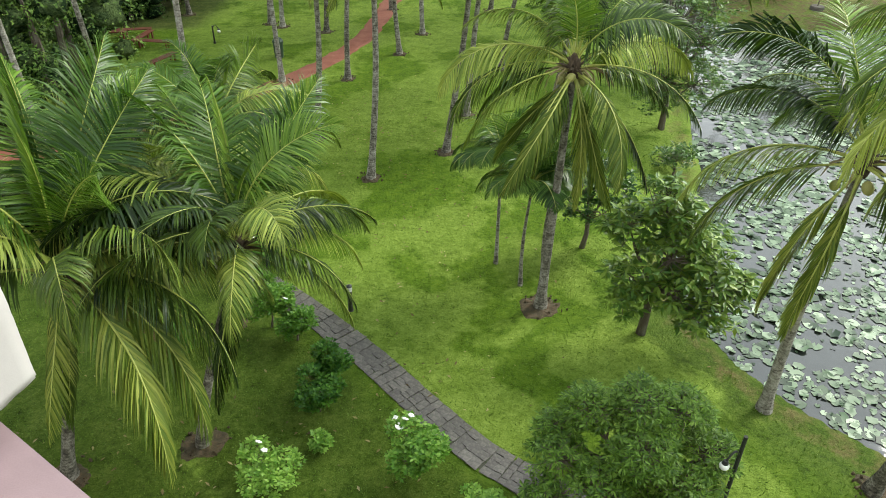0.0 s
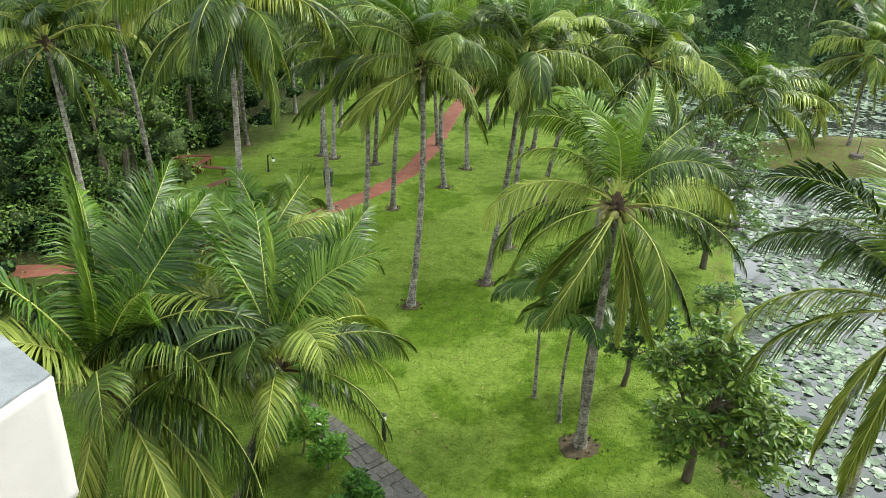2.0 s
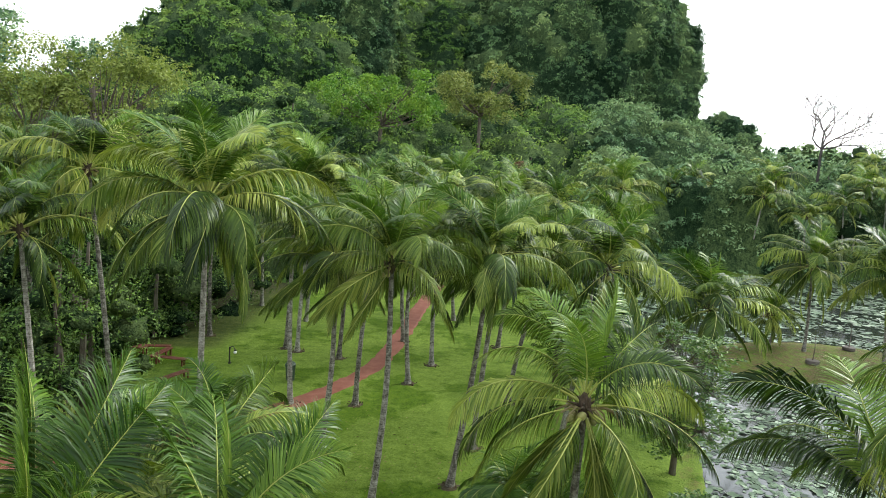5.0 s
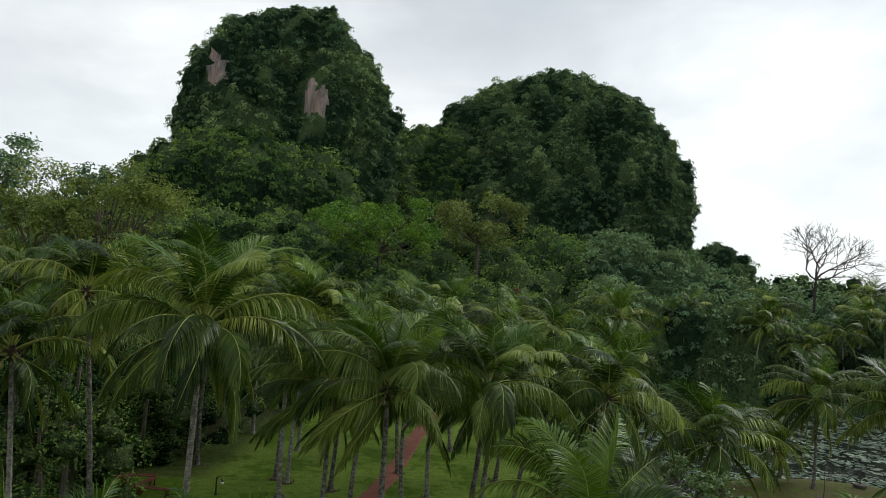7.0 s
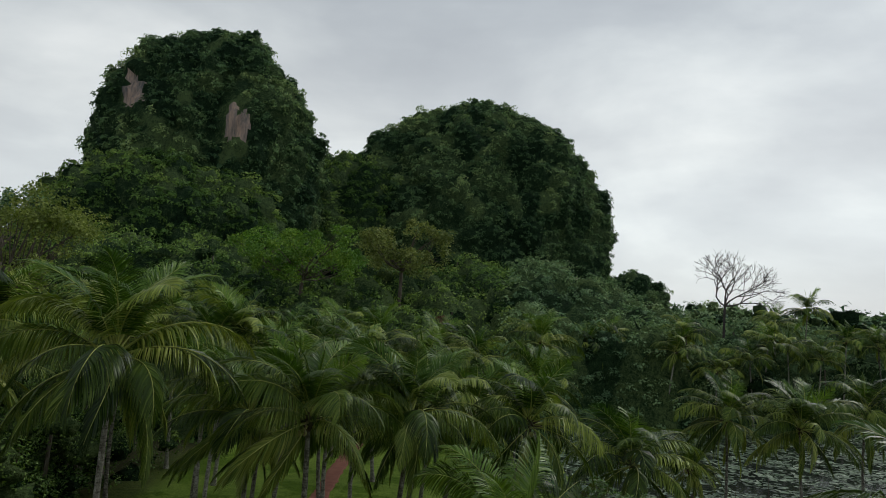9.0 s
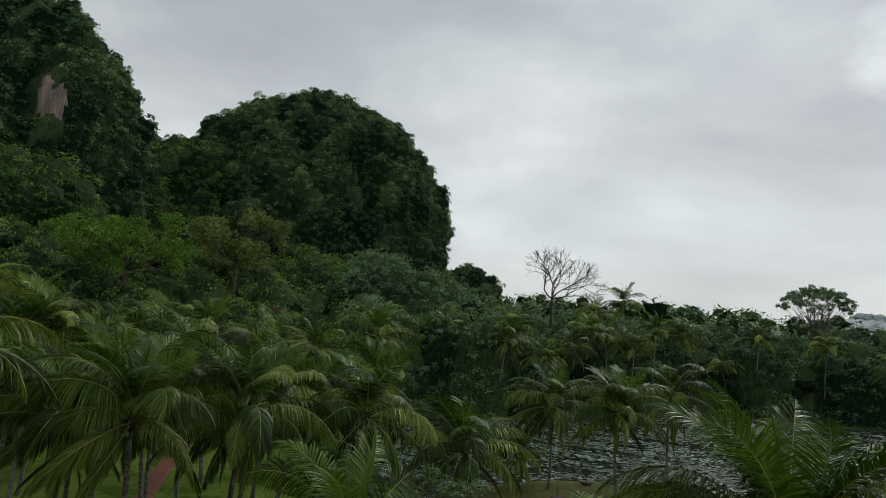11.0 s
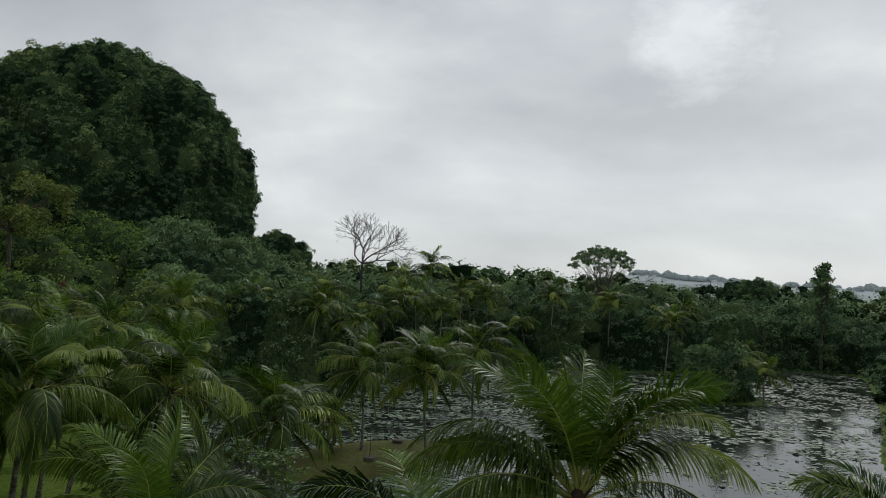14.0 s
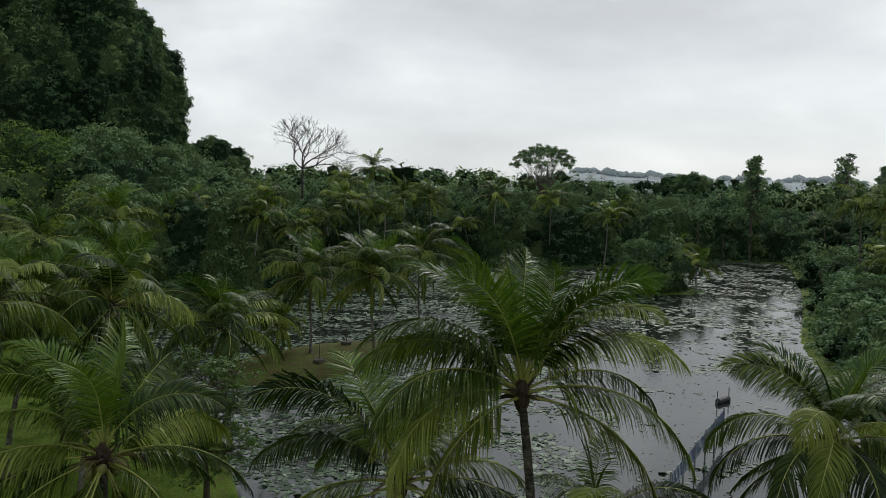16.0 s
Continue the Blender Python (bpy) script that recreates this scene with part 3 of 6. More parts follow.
HILL_LABELS = ("steep limestone hill covered in dark forest with bare cliff patches", "rounded limestone hill covered in dense dark forest", "small wooded limestone knoll in the distance", "lower wooded shoulder in front of the hill", "wooded saddle between the two hills", "low rounded wooded rise behind the lake woods")
CLIFFS = ((0, -56.6, 58.6, 0.9, 4.6), (0, -54.6, 56.4, 1.0, 4.4), (0, -29.6, 52.0, 1.2, 4.4), (0, -32.4, 53.6, 1.1, 5.4), (1, 60, 22, 1.8, 2.2))   # hill, x, height, half width, half height


def canopy_shell(hill, which, n, m):
    """The forest's outer skin: rounded tree crowns all over the hill, bare where the cliffs are."""
    (cx, cy), a, b, top = hill
    phis = np.linspace(0, 2 * math.pi, n, endpoint=False)
    zs = top * np.sin(np.linspace(0, 0.998 * math.pi / 2, m))
    PH, ZZ = np.meshgrid(phis, zs)
    hx, hy = hill_point(hill, PH, ZZ)
    out = np.stack([(hx - cx) / a, (hy - cy) / b, 0.25 + 1.3 * (ZZ / top) ** 4], -1)
    out /= np.linalg.norm(out, axis=-1, keepdims=True)
    p = np.stack([hx, hy, ZZ], -1)
    rise, tint = np.zeros(PH.shape), np.zeros(PH.shape)
    rock = np.zeros(PH.shape, bool)
    for i in range(m):
        for k in range(n):
            x, y, z = p[i, k]
            near, points = noise.voronoi(Vector((x, y, z * 0.9)) / 5.4)
            fine, _ = noise.voronoi(Vector((x, y, z)) / 2.0)
            rise[i, k] = 5.2 * (0.52 - near[0]) + 1.5 * (0.5 - fine[0])
            q = points[0]
            tint[i, k] = (math.sin(q.x * 12.9 + q.y * 78.2 + q.z * 37.7) * 43758.5) % 1.0
            broad = noise.noise(Vector((x, y, z)) * 0.07 + Vector((which * 5, 0, 0)))
            rise[i, k] += 2.0 * broad - 0.6
            for h, ox, oz, hw, hh in CLIFFS:
                if h == which and y < cy:
                    edge = 0.9 + 0.9 * noise.noise(Vector((x * 1.1, 0, z * 0.5)))
                    if ((x - ox) / hw) ** 2 + ((z - oz) / hh) ** 2 < edge:
                        rock[i, k] = True
    rise[rock] = -1.0
    q = p + out * rise[..., None]
    return q, out, tint, rock, rise


for which, hill in enumerate(HILLS):
    (cx, cy), a, b, top = hill
    hill_thing = thing("limestone_hill", HILL_LABELS[which], "hill", (cx, cy, 0), kind="structure")
    n, m = ((210, 96), (260, 100), (90, 40), (190, 60), (110, 60), (80, 30))[which]
    q, out, tint, rock, rise = canopy_shell(hill, which, n, m)
    local = (q - np.array([cx, cy, 0])).reshape(-1, 3)
    i, k = np.meshgrid(np.arange(m - 1), np.arange(n), indexing="ij")
    quads = np.stack([i * n + k, i * n + (k + 1) % n, (i + 1) * n + (k + 1) % n, (i + 1) * n + k], -1).reshape(-1, 4)
    me = mesh_from("forest_slope", local, (quads.ravel(), np.full(len(quads), 4)), SHADED_HILL_CANOPY, False, tint.ravel())
    me.materials.append(ROCK)
    bare = rock.ravel()[quads].sum(1) >= 2
    me.polygons.foreach_set("material_index", bare.astype(np.int32))
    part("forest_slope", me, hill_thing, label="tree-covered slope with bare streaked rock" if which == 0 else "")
    # tree crowns on the slope: domes of leaves, each tree with its own tone
    skin, face = q.reshape(-1, 3), out.reshape(-1, 3)
    bare_round = rock.copy()
    for di, dk in itertools.product((-2, -1, 0, 1, 2), repeat=2):
        bare_round |= np.roll(np.roll(rock, di, 0), dk, 1)
    behind = skin[:, 1] > cy + 0.3 * b
    gaps = np.where(behind | (skin[:, 2] < (18 if which < 2 else 6)), 4.2, 1.8 + 0.9 * tint.ravel())
    tries = np.flatnonzero(~bare_round.ravel() & (skin[:, 2] > 2) & (~behind | (rng.random(n * m) < 0.3)))
    pick = spaced(skin, gaps, rng.permutation(tries))
    lean = unit(face[pick] * 0.45 + np.array([0, 0, 0.8]))
    size = gaps[pick] * rng.uniform(0.75, 1.15, len(pick))
    verts, faces, tree, dome = crown_specks(rng, local[pick] - face[pick] * 0.6, size, lean, 6, 21, 0.48)
    tone = 0.62 * tint.ravel()[pick][tree] ** 1.3 + 0.22 * rng.random(dome.max() + 1)[dome] + 0.16 * rng.random(len(dome))
    me = mesh_from("forest_leaves", verts, faces, FOOTHILL if which in (3, 4) else HAZED_CLIFF_WOODS, tint=np.repeat(tone, 3))
    tagged(part("forest_leaves", me, hill_thing), kind="stuff")



def woods_sheet(wood, area, height, seed, material):
    """The closed roof of a wood: rounded crowns side by side, each with its own tone and leaves."""
    r_ = np.random.default_rng(seed)
    az = np.radians(np.arange(area[0], area[1] + 0.01, 0.42))
    rr = area[2] * np.exp(np.arange(0, math.log(area[3] / area[2]) + 0.001, 0.0078))
    A, R = np.meshgrid(az, rr)
    R = R + r_.normal(size=R.shape) * 0.2
    X, Y = R * np.sin(A), R * np.cos(A)
    edge = np.minimum(smooth((-lake_depth(X, Y) - 0.8) / 4.0), woods_mask(X, Y)) * smooth((R - area[2]) / 4.0)
    if area[0] > 0:
        edge = edge * smooth((np.degrees(A) - area[0]) / 4.0)
    else:
        edge = edge * smooth((area[1] - np.degrees(A)) / 4.0)
    Z, tint = np.zeros(X.shape), np.zeros(X.shape)
    for i in range(X.shape[0]):
        for k in range(X.shape[1]):
            at = Vector((X[i, k], Y[i, k], 0))
            near, points = noise.voronoi(at / 5.8)
            fine, _ = noise.voronoi(at / 1.7)
            q = points[0]
            tint[i, k] = (math.sin(q.x * 12.9 + q.y * 78.2) * 43758.5) % 1.0
            Z[i, k] = height * (0.72 + 0.2 * noise.noise(at * 0.06)) + 7.5 * (0.22 - near[0] ** 2) + 1.6 * (0.5 - fine[0]) + 2.6 * (tint[i, k] - 0.5)
    Z = land(X, Y) + np.maximum(Z, 1.0) * edge * np.interp(np.degrees(A), (58, 66), (1.0, 0.5)) - 0.4
    keep = (edge > 0.02) & (lake_depth(X, Y) < -0.3)
    for (cx, cy), a, b, top in HILLS:
        keep &= ((X - cx) / a) ** 2 + ((Y - cy) / b) ** 2 > 0.8
    m, n = X.shape
    i, k = np.meshgrid(np.arange(m - 1), np.arange(n - 1), indexing="ij")
    quads = np.stack([i * n + k, (i + 1) * n + k, (i + 1) * n + k + 1, i * n + k + 1], -1).reshape(-1, 4)
    quads = quads[keep.ravel()[quads].any(1)]
    P = np.stack([X, Y, Z], -1).reshape(-1, 3)
    me = mesh_from("leaf_roof", P, (quads.ravel(), np.full(len(quads), 4)), SHADED_CANOPY, False, tint.ravel())
    tagged(part("leaf_roof", me, wood), kind="stuff")
    far = np.hypot(P[:, 0], P[:, 1])
    gaps = np.interp(far, (60, 110, 200), (1.3, 1.9, 2.7)) * (0.8 + 0.5 * tint.ravel())
    pick = spaced(P, gaps, r_.permutation(np.unique(quads)))
    size = gaps[pick] * r_.uniform(0.7, 1.15, len(pick))
    v, f, tree, dome = crown_specks(r_, P[pick] - np.array([0, 0, 0.4]), size, np.repeat([[0, 0, 1.0]], len(pick), 0), 6, 14, 0.38, 0.75)
    tone = 0.62 * tint.ravel()[pick][tree] + 0.22 * r_.random(dome.max() + 1)[dome] + 0.16 * r_.random(len(dome))
    me = mesh_from("roof_leaves", v, f, material, tint=np.repeat(tone, 3))
    tagged(part("roof_leaves", me, wood), kind="stuff")


# woods round the lake, under the hills and beside the lawn
def scatter_woods(name, label, area, count, height, spread, leaf, per, material, seed, trunks=True, bank=None):
    """Many trees as one object. area: azimuth and range limits."""
    r_ = np.random.default_rng(seed)
    az = np.radians(r_.uniform(area[0], area[1], count * 3))
    rr = np.sqrt(r_.uniform(area[2] ** 2, area[3] ** 2, count * 3))
    x, y = rr * np.sin(az), rr * np.cos(az)
    ok = (woods_mask(x, y) > 0.5) & (lake_depth(x, y) < -1.0)
    if bank:
        ok &= (lake_depth(x, y) > -bank) & ((x > 24) | (y > 76))
    for (cx, cy), a, b, top in HILLS:
        ok &= ((x - cx) / a) ** 2 + ((y - cy) / b) ** 2 > 0.9
    x, y = x[ok][:count], y[ok][:count]
    n = len(x)
    h = r_.uniform(height[0], height[1], n)
    s = r_.uniform(spread[0], spread[1], n)
    z = land(x, y)
    blobs = 6
    k0 = np.repeat(np.arange(n), blobs)
    level = np.tile(np.array([0.16, 0.38, 0.56, 0.70, 0.80, 0.88]), n)
    wide = np.interp(level, (0.1, 0.6, 1.0), (0.6, 0.72, 0.25))
    off = np.clip(r_.normal(size=(n * blobs, 3)), -1.3, 1.3) * s[k0, None] * np.stack([wide, wide, np.full(len(k0), 0.15)], 1)
    centres = np.stack([x[k0], y[k0], z[k0] + h[k0] * level - 0.35 * s[k0]], 1) + off
    radii = s[k0, None] * r_.uniform(0.42, 0.80, (n * blobs, 1)) * np.array([[1, 1, 0.7]])
    d = unit(r_.normal(size=(len(k0) * per, 3)) + np.array([0, 0, 0.45]))
    k = np.repeat(np.arange(len(k0)), per)
    pos = centres[k] + d * radii[k] * r_.uniform(0.78, 1.12, (len(k), 1))
    normal = unit(d * 0.75 + np.array([0, 0, 0.35]) + r_.normal(size=d.shape) * 0.34)
    axis = unit(np.cross(normal, r_.normal(size=d.shape)) + d * 0.35 - np.array([0, 0, 0.2]))
    ln = r_.uniform(0.6, 1.25, len(pos)) * leaf
    verts, faces = leaf_specks(pos, axis, normal, ln, ln * 0.7)
    # the solid leaf mass inside each clump, inner shade painted into its dark colour
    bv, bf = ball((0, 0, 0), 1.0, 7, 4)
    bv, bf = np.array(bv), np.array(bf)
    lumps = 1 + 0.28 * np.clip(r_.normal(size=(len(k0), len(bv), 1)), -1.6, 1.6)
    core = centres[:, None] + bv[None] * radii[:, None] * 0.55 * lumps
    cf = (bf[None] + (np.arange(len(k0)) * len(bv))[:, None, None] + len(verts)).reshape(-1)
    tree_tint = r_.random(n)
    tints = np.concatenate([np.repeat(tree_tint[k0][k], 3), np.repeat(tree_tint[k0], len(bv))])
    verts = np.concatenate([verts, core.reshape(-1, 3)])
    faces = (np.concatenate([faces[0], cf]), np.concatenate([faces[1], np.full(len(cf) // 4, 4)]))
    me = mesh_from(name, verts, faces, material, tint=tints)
    me.materials.append(SHADED_CANOPY)
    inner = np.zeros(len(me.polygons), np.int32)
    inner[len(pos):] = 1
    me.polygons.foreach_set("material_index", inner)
    wood = tagged(new(name, me), label, "trees", kind="stuff")
    if trunks:
        pieces = []
        for i in range(n):
            lean = r_.normal(size=2) * 0.4
            rad = 0.05 + 0.012 * h[i]
            pieces.append(tube([(x[i], y[i], z[i] - 0.3), (x[i] + lean[0] * 0.4, y[i] + lean[1] * 0.4, z[i] + h[i] * 0.45), (x[i] + lean[0], y[i] + lean[1], z[i] + h[i] - s[i] * 0.6)], (rad * 1.3, rad, rad * 0.5), 5, False))
        ob = part("trunks", simple("trunks", join(pieces), BARK), wood)
        tagged(ob, kind="stuff")
    return wood


lakeside = scatter_woods("lakeside_woods", "dense dark green woods along the far lake shore", (12, 95, 88, 190), 210, (6, 11.5), (2.4, 3.9), 0.30, 62, HAZED_WOODS, 21)
woods_sheet(lakeside, (9, 82, 60, 200), 13.4, 121, HAZED_WOODS)
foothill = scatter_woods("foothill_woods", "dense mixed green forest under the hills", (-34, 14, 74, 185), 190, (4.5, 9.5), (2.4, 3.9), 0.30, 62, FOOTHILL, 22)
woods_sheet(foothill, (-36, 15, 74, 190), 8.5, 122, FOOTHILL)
scatter_woods("far_woods", "distant low green woodland behind the lake", (8, 47, 195, 330), 130, (15.0, 19.0), (4.5, 7.5), 1.15, 34, HAZED_WOODS, 23, False)
scatter_woods("far_woods", "distant low green woodland under the ridge", (47, 100, 195, 420), 150, (9.5, 13.5), (4.5, 7.5), 1.15, 30, HAZED_WOODS, 26, False)
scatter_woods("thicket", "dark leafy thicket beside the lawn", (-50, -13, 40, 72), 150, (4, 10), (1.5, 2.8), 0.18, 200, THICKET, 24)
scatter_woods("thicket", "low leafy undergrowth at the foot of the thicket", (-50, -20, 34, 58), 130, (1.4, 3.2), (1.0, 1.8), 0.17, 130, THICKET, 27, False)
scatter_woods("shore_bushes", "low green bushes along the lake shore", (10, 84, 34, 160), 150, (1.6, 4.5), (1.1, 2.0), 0.26, 56, HAZED_WOODS, 25, False, bank=11.0)

# ---- palms ----
WIND = -100.0   # the fronds are blown towards this azimuth, in degrees from ahead


def frond_arrays(rng, elev, droop, pairs, width, wind, closed, twist=0.0, length=4.0, fine=True):
    """One feathered leaf that leaves the origin along x: stalk and narrow drooping leaflets, a few of them torn away."""
    segs = 16
    s = np.linspace(0, 1, segs + 1)
    theta = np.radians(elev - droop * s ** 1.3)
    psi = np.radians(wind) * s ** 1.6
    T = np.stack([np.cos(theta) * np.cos(psi), np.cos(theta) * np.sin(psi), np.sin(theta)], 1)
    P = np.concatenate([np.zeros((1, 3)), np.cumsum((T[1:] + T[:-1]) / 2 * length / segs, 0)])
    stalk = tube(P, np.interp(s, (0, 0.07, 0.22, 0.6, 1), (0.075, 0.040, 0.026, 0.014, 0.004)), 4, False)
    sk = np.repeat(0.17 + 0.83 * (np.arange(pairs) + 0.5) / pairs, 2) + rng.normal(size=2 * pairs) * 0.003
    sign = np.tile([1.0, -1.0], pairs)
    whole = rng.random(2 * pairs) > 0.05
    sk, sign = np.clip(sk, 0, 1)[whole], sign[whole][:, None]
    n = len(sk)
    pos = np.stack([np.interp(sk, s, P[:, i]) for i in range(3)], 1)
    tan = unit(np.stack([np.interp(sk, s, T[:, i]) for i in range(3)], 1))
    flat = np.stack([-np.sin(np.interp(sk, s, psi)), np.cos(np.interp(sk, s, psi)), np.zeros(n)], 1)
    nrm = np.cross(tan, flat)
    roll = (twist * np.clip(sk - 0.1, 0, 1))[:, None]
    flat, nrm = flat * np.cos(roll) + nrm * np.sin(roll), nrm * np.cos(roll) - flat * np.sin(roll)
    spread = float(np.interp(elev, (-45, -10, 20, 50), (0.34, 0.52, 0.74, 0.96)))
    # leaflets stand in loose tufts along the stalk
    tuft = 3.5 * np.sin(sk * 31 + rng.uniform(0, 6.28)) + 2.0 * np.sin(sk * 83 + rng.uniform(0, 6.28))
    a = np.radians((np.interp(sk, (0.15, 0.5, 0.85, 1), (74, 60, 40, 12)) * spread + tuft) * (0.12 if closed else 1.0) + rng.normal(size=n) * (2 if closed else 3))[:, None]
    lift = 0.30 + rng.normal(size=(n, 1)) * 0.06
    d0 = unit(flat * sign * np.sin(a) + tan * np.cos(a) + nrm * lift * np.sin(a))
    ln = (length * np.clip(0.275 * (1 - ((sk - 0.42) / 0.68) ** 2), 0.05, 1) * rng.uniform(0.84, 1.10, n) * (0.7 if closed else 1.0))[:, None]
    down = np.array([0, 0, -1.0])
    sag = (0.06 if closed else 1.0) * rng.uniform(0.85, 1.15, (n, 1)) * np.interp(elev, (-20, 10, 50, 66, 80), (1.3, 1.4, 1.2, 0.7, 0.22))
    blow = np.array([0, math.copysign(1.0, wind) if wind else 0, 0]) * abs(wind) / 90.0
    d1 = unit(d0 + down * sag * 0.40 + blow * 0.15)
    d2 = unit(d0 + down * sag * 0.95 + blow * 0.30)
    d3 = unit(d0 * 0.75 + down * sag * 1.5 + blow * 0.45)
    # each blade turns about its own axis, so the light catches them one by one
    w0 = unit(tan - (tan * d0).sum(1, keepdims=True) * d0)
    turn = rng.normal(size=(n, 1)) * 0.24 + 0.2 * sign
    w = (w0 * np.cos(turn) + np.cross(d0, w0) * np.sin(turn)) * width * np.clip(ln / (0.2 * length), 0.4, 1.0) * rng.uniform(0.8, 1.2, (n, 1))
    p1 = pos + d1 * ln * 0.34
    p2 = p1 + d2 * ln * 0.34
    p3 = p2 + d3 * ln * 0.32
    if fine:
        v = np.stack([pos - w * 0.28, pos + w * 0.28, p1 + w * 0.5, p1 - w * 0.5, p2 + w * 0.36, p2 - w * 0.36, p3], 1)
    else:
        v = np.stack([pos - w * 0.28, pos + w * 0.28, p1 * 0.5 + p2 * 0.5 + w * 0.5, p1 * 0.5 + p2 * 0.5 - w * 0.5, p3], 1)
    return stalk, v.reshape(-1, 3), n


# rise at the base, bend along the leaf
LEAF_KINDS = ((84, 22, True), (79, 60, False), (66, 90, False), (50, 104, False), (34, 100, False), (17, 82, False), (-2, 66, False), (-22, 50, False), (-48, 36, False))
LEAVES = {}


def frond(level, kind, wind, old, seed):
    key = (level, kind, wind, old, seed)
    if key not in LEAVES:
        pairs, width = ((104, 0.040), (60, 0.060), (34, 0.09))[level]
        elev, droop, closed = LEAF_KINDS[kind]
        rng_ = np.random.default_rng(hash((level, kind, wind, seed)) % 99991)
        fine = level == 0
        stalk, leaflets, n = frond_arrays(rng_, elev + rng_.uniform(-6, 6), droop + rng_.uniform(-12, 12), pairs, width, wind * (14 + 34 * rng_.random()), closed, rng_.normal() * 0.75, fine=fine)
        corners = [[0, 1, 2, 3], [3, 2, 4, 5], [5, 4, 6]] if fine else [[0, 1, 2, 3], [3, 2, 4]]
        idx = np.arange(n)[:, None] * (7 if fine else 5)
        loops = np.concatenate([idx + np.array([c]) for c in corners], 1)
        base = len(stalk[0])
        flat_loops = np.concatenate([np.array(stalk[1]).ravel(), loops.ravel() + base])
        counts = np.concatenate([np.full(len(stalk[1]), 4), np.tile([len(c) for c in corners], n)])
        me = mesh_from("frond", np.concatenate([np.array(stalk[0]), leaflets]), (flat_loops, counts), FROND_YOUNG if kind <= 1 and not old else (FROND, FROND_OLD, FROND_DRY)[old])
        me.materials.append((RACHIS, RACHIS, STALK_OLD)[old])
        mats = np.zeros(len(me.polygons), np.int32)
        mats[:len(stalk[1])] = 1
        me.polygons.foreach_set("material_index", mats)
        LEAVES[key] = me
    return LEAVES[key]


NUT_MESH = simple("coconut", ball((0, 0, 0), (0.12, 0.12, 0.155), 10, 7), NUT, True)


def palm_trunk(rng, top, radius, flare=1.7, bend=0.18):
    """A ringed, slightly curved trunk from the origin up to top."""
    top = Vector(top)
    n = max(14, int(top.length * 6))
    side = Vector((rng.normal(), rng.normal(), 0)) * bend
    pts, rad = [], []
    for i in range(n + 1):
        u = i / n
        p = Vector((top.x * u ** 1.25, top.y * u ** 1.25, top.z * u)) + side * math.sin(math.pi * u)
        pts.append(p)
        ring = 1 + (0.008 if i % 2 else -0.006) + rng.normal() * 0.014
        rad.append(radius * ring * (1 - 0.42 * u) * (1 + (flare - 1) * math.exp(-u * abs(top.z) / 0.35)))
    pts[0].z -= 0.25
    return tube(pts, rad, 10)


def soil_ring(rng, radius):
    pieces = []
    n, m = 22, 4
    verts, faces = [(0, 0, 0.06)], []
    for j in range(1, m + 1):
        for k in range(n):
            w, f = 2 * math.pi * k / n, j / m
            r = radius * f * (0.85 + 0.10 * math.sin(2 * w + radius * 40) + 0.07 * math.sin(5 * w) + rng.normal() * 0.06)
            verts.append((r * math.cos(w), r * math.sin(w), 0.05 * (1 - f ** 2) + 0.015 * rng.normal() * (f < 1) - 0.05 * (f == 1)))
    for k in range(n):
        faces.append((0, 1 + k, 1 + (k + 1) % n))
        for j in range(m - 1):
            a, b = 1 + j * n + k, 1 + j * n + (k + 1) % n
            faces.append((a, a + n, b + n, b))
    pieces.append((verts, faces))
    for _ in range(14):      # husks and bits of bark
        w, r = rng.uniform(0, 6.28), radius * math.sqrt(rng.uniform(0.05, 0.9))
        pieces.append(ball((r * math.cos(w), r * math.sin(w), 0.06), rng.uniform(0.02, 0.06, 3), 6, 4, 0.25, rng))
    return join(pieces)


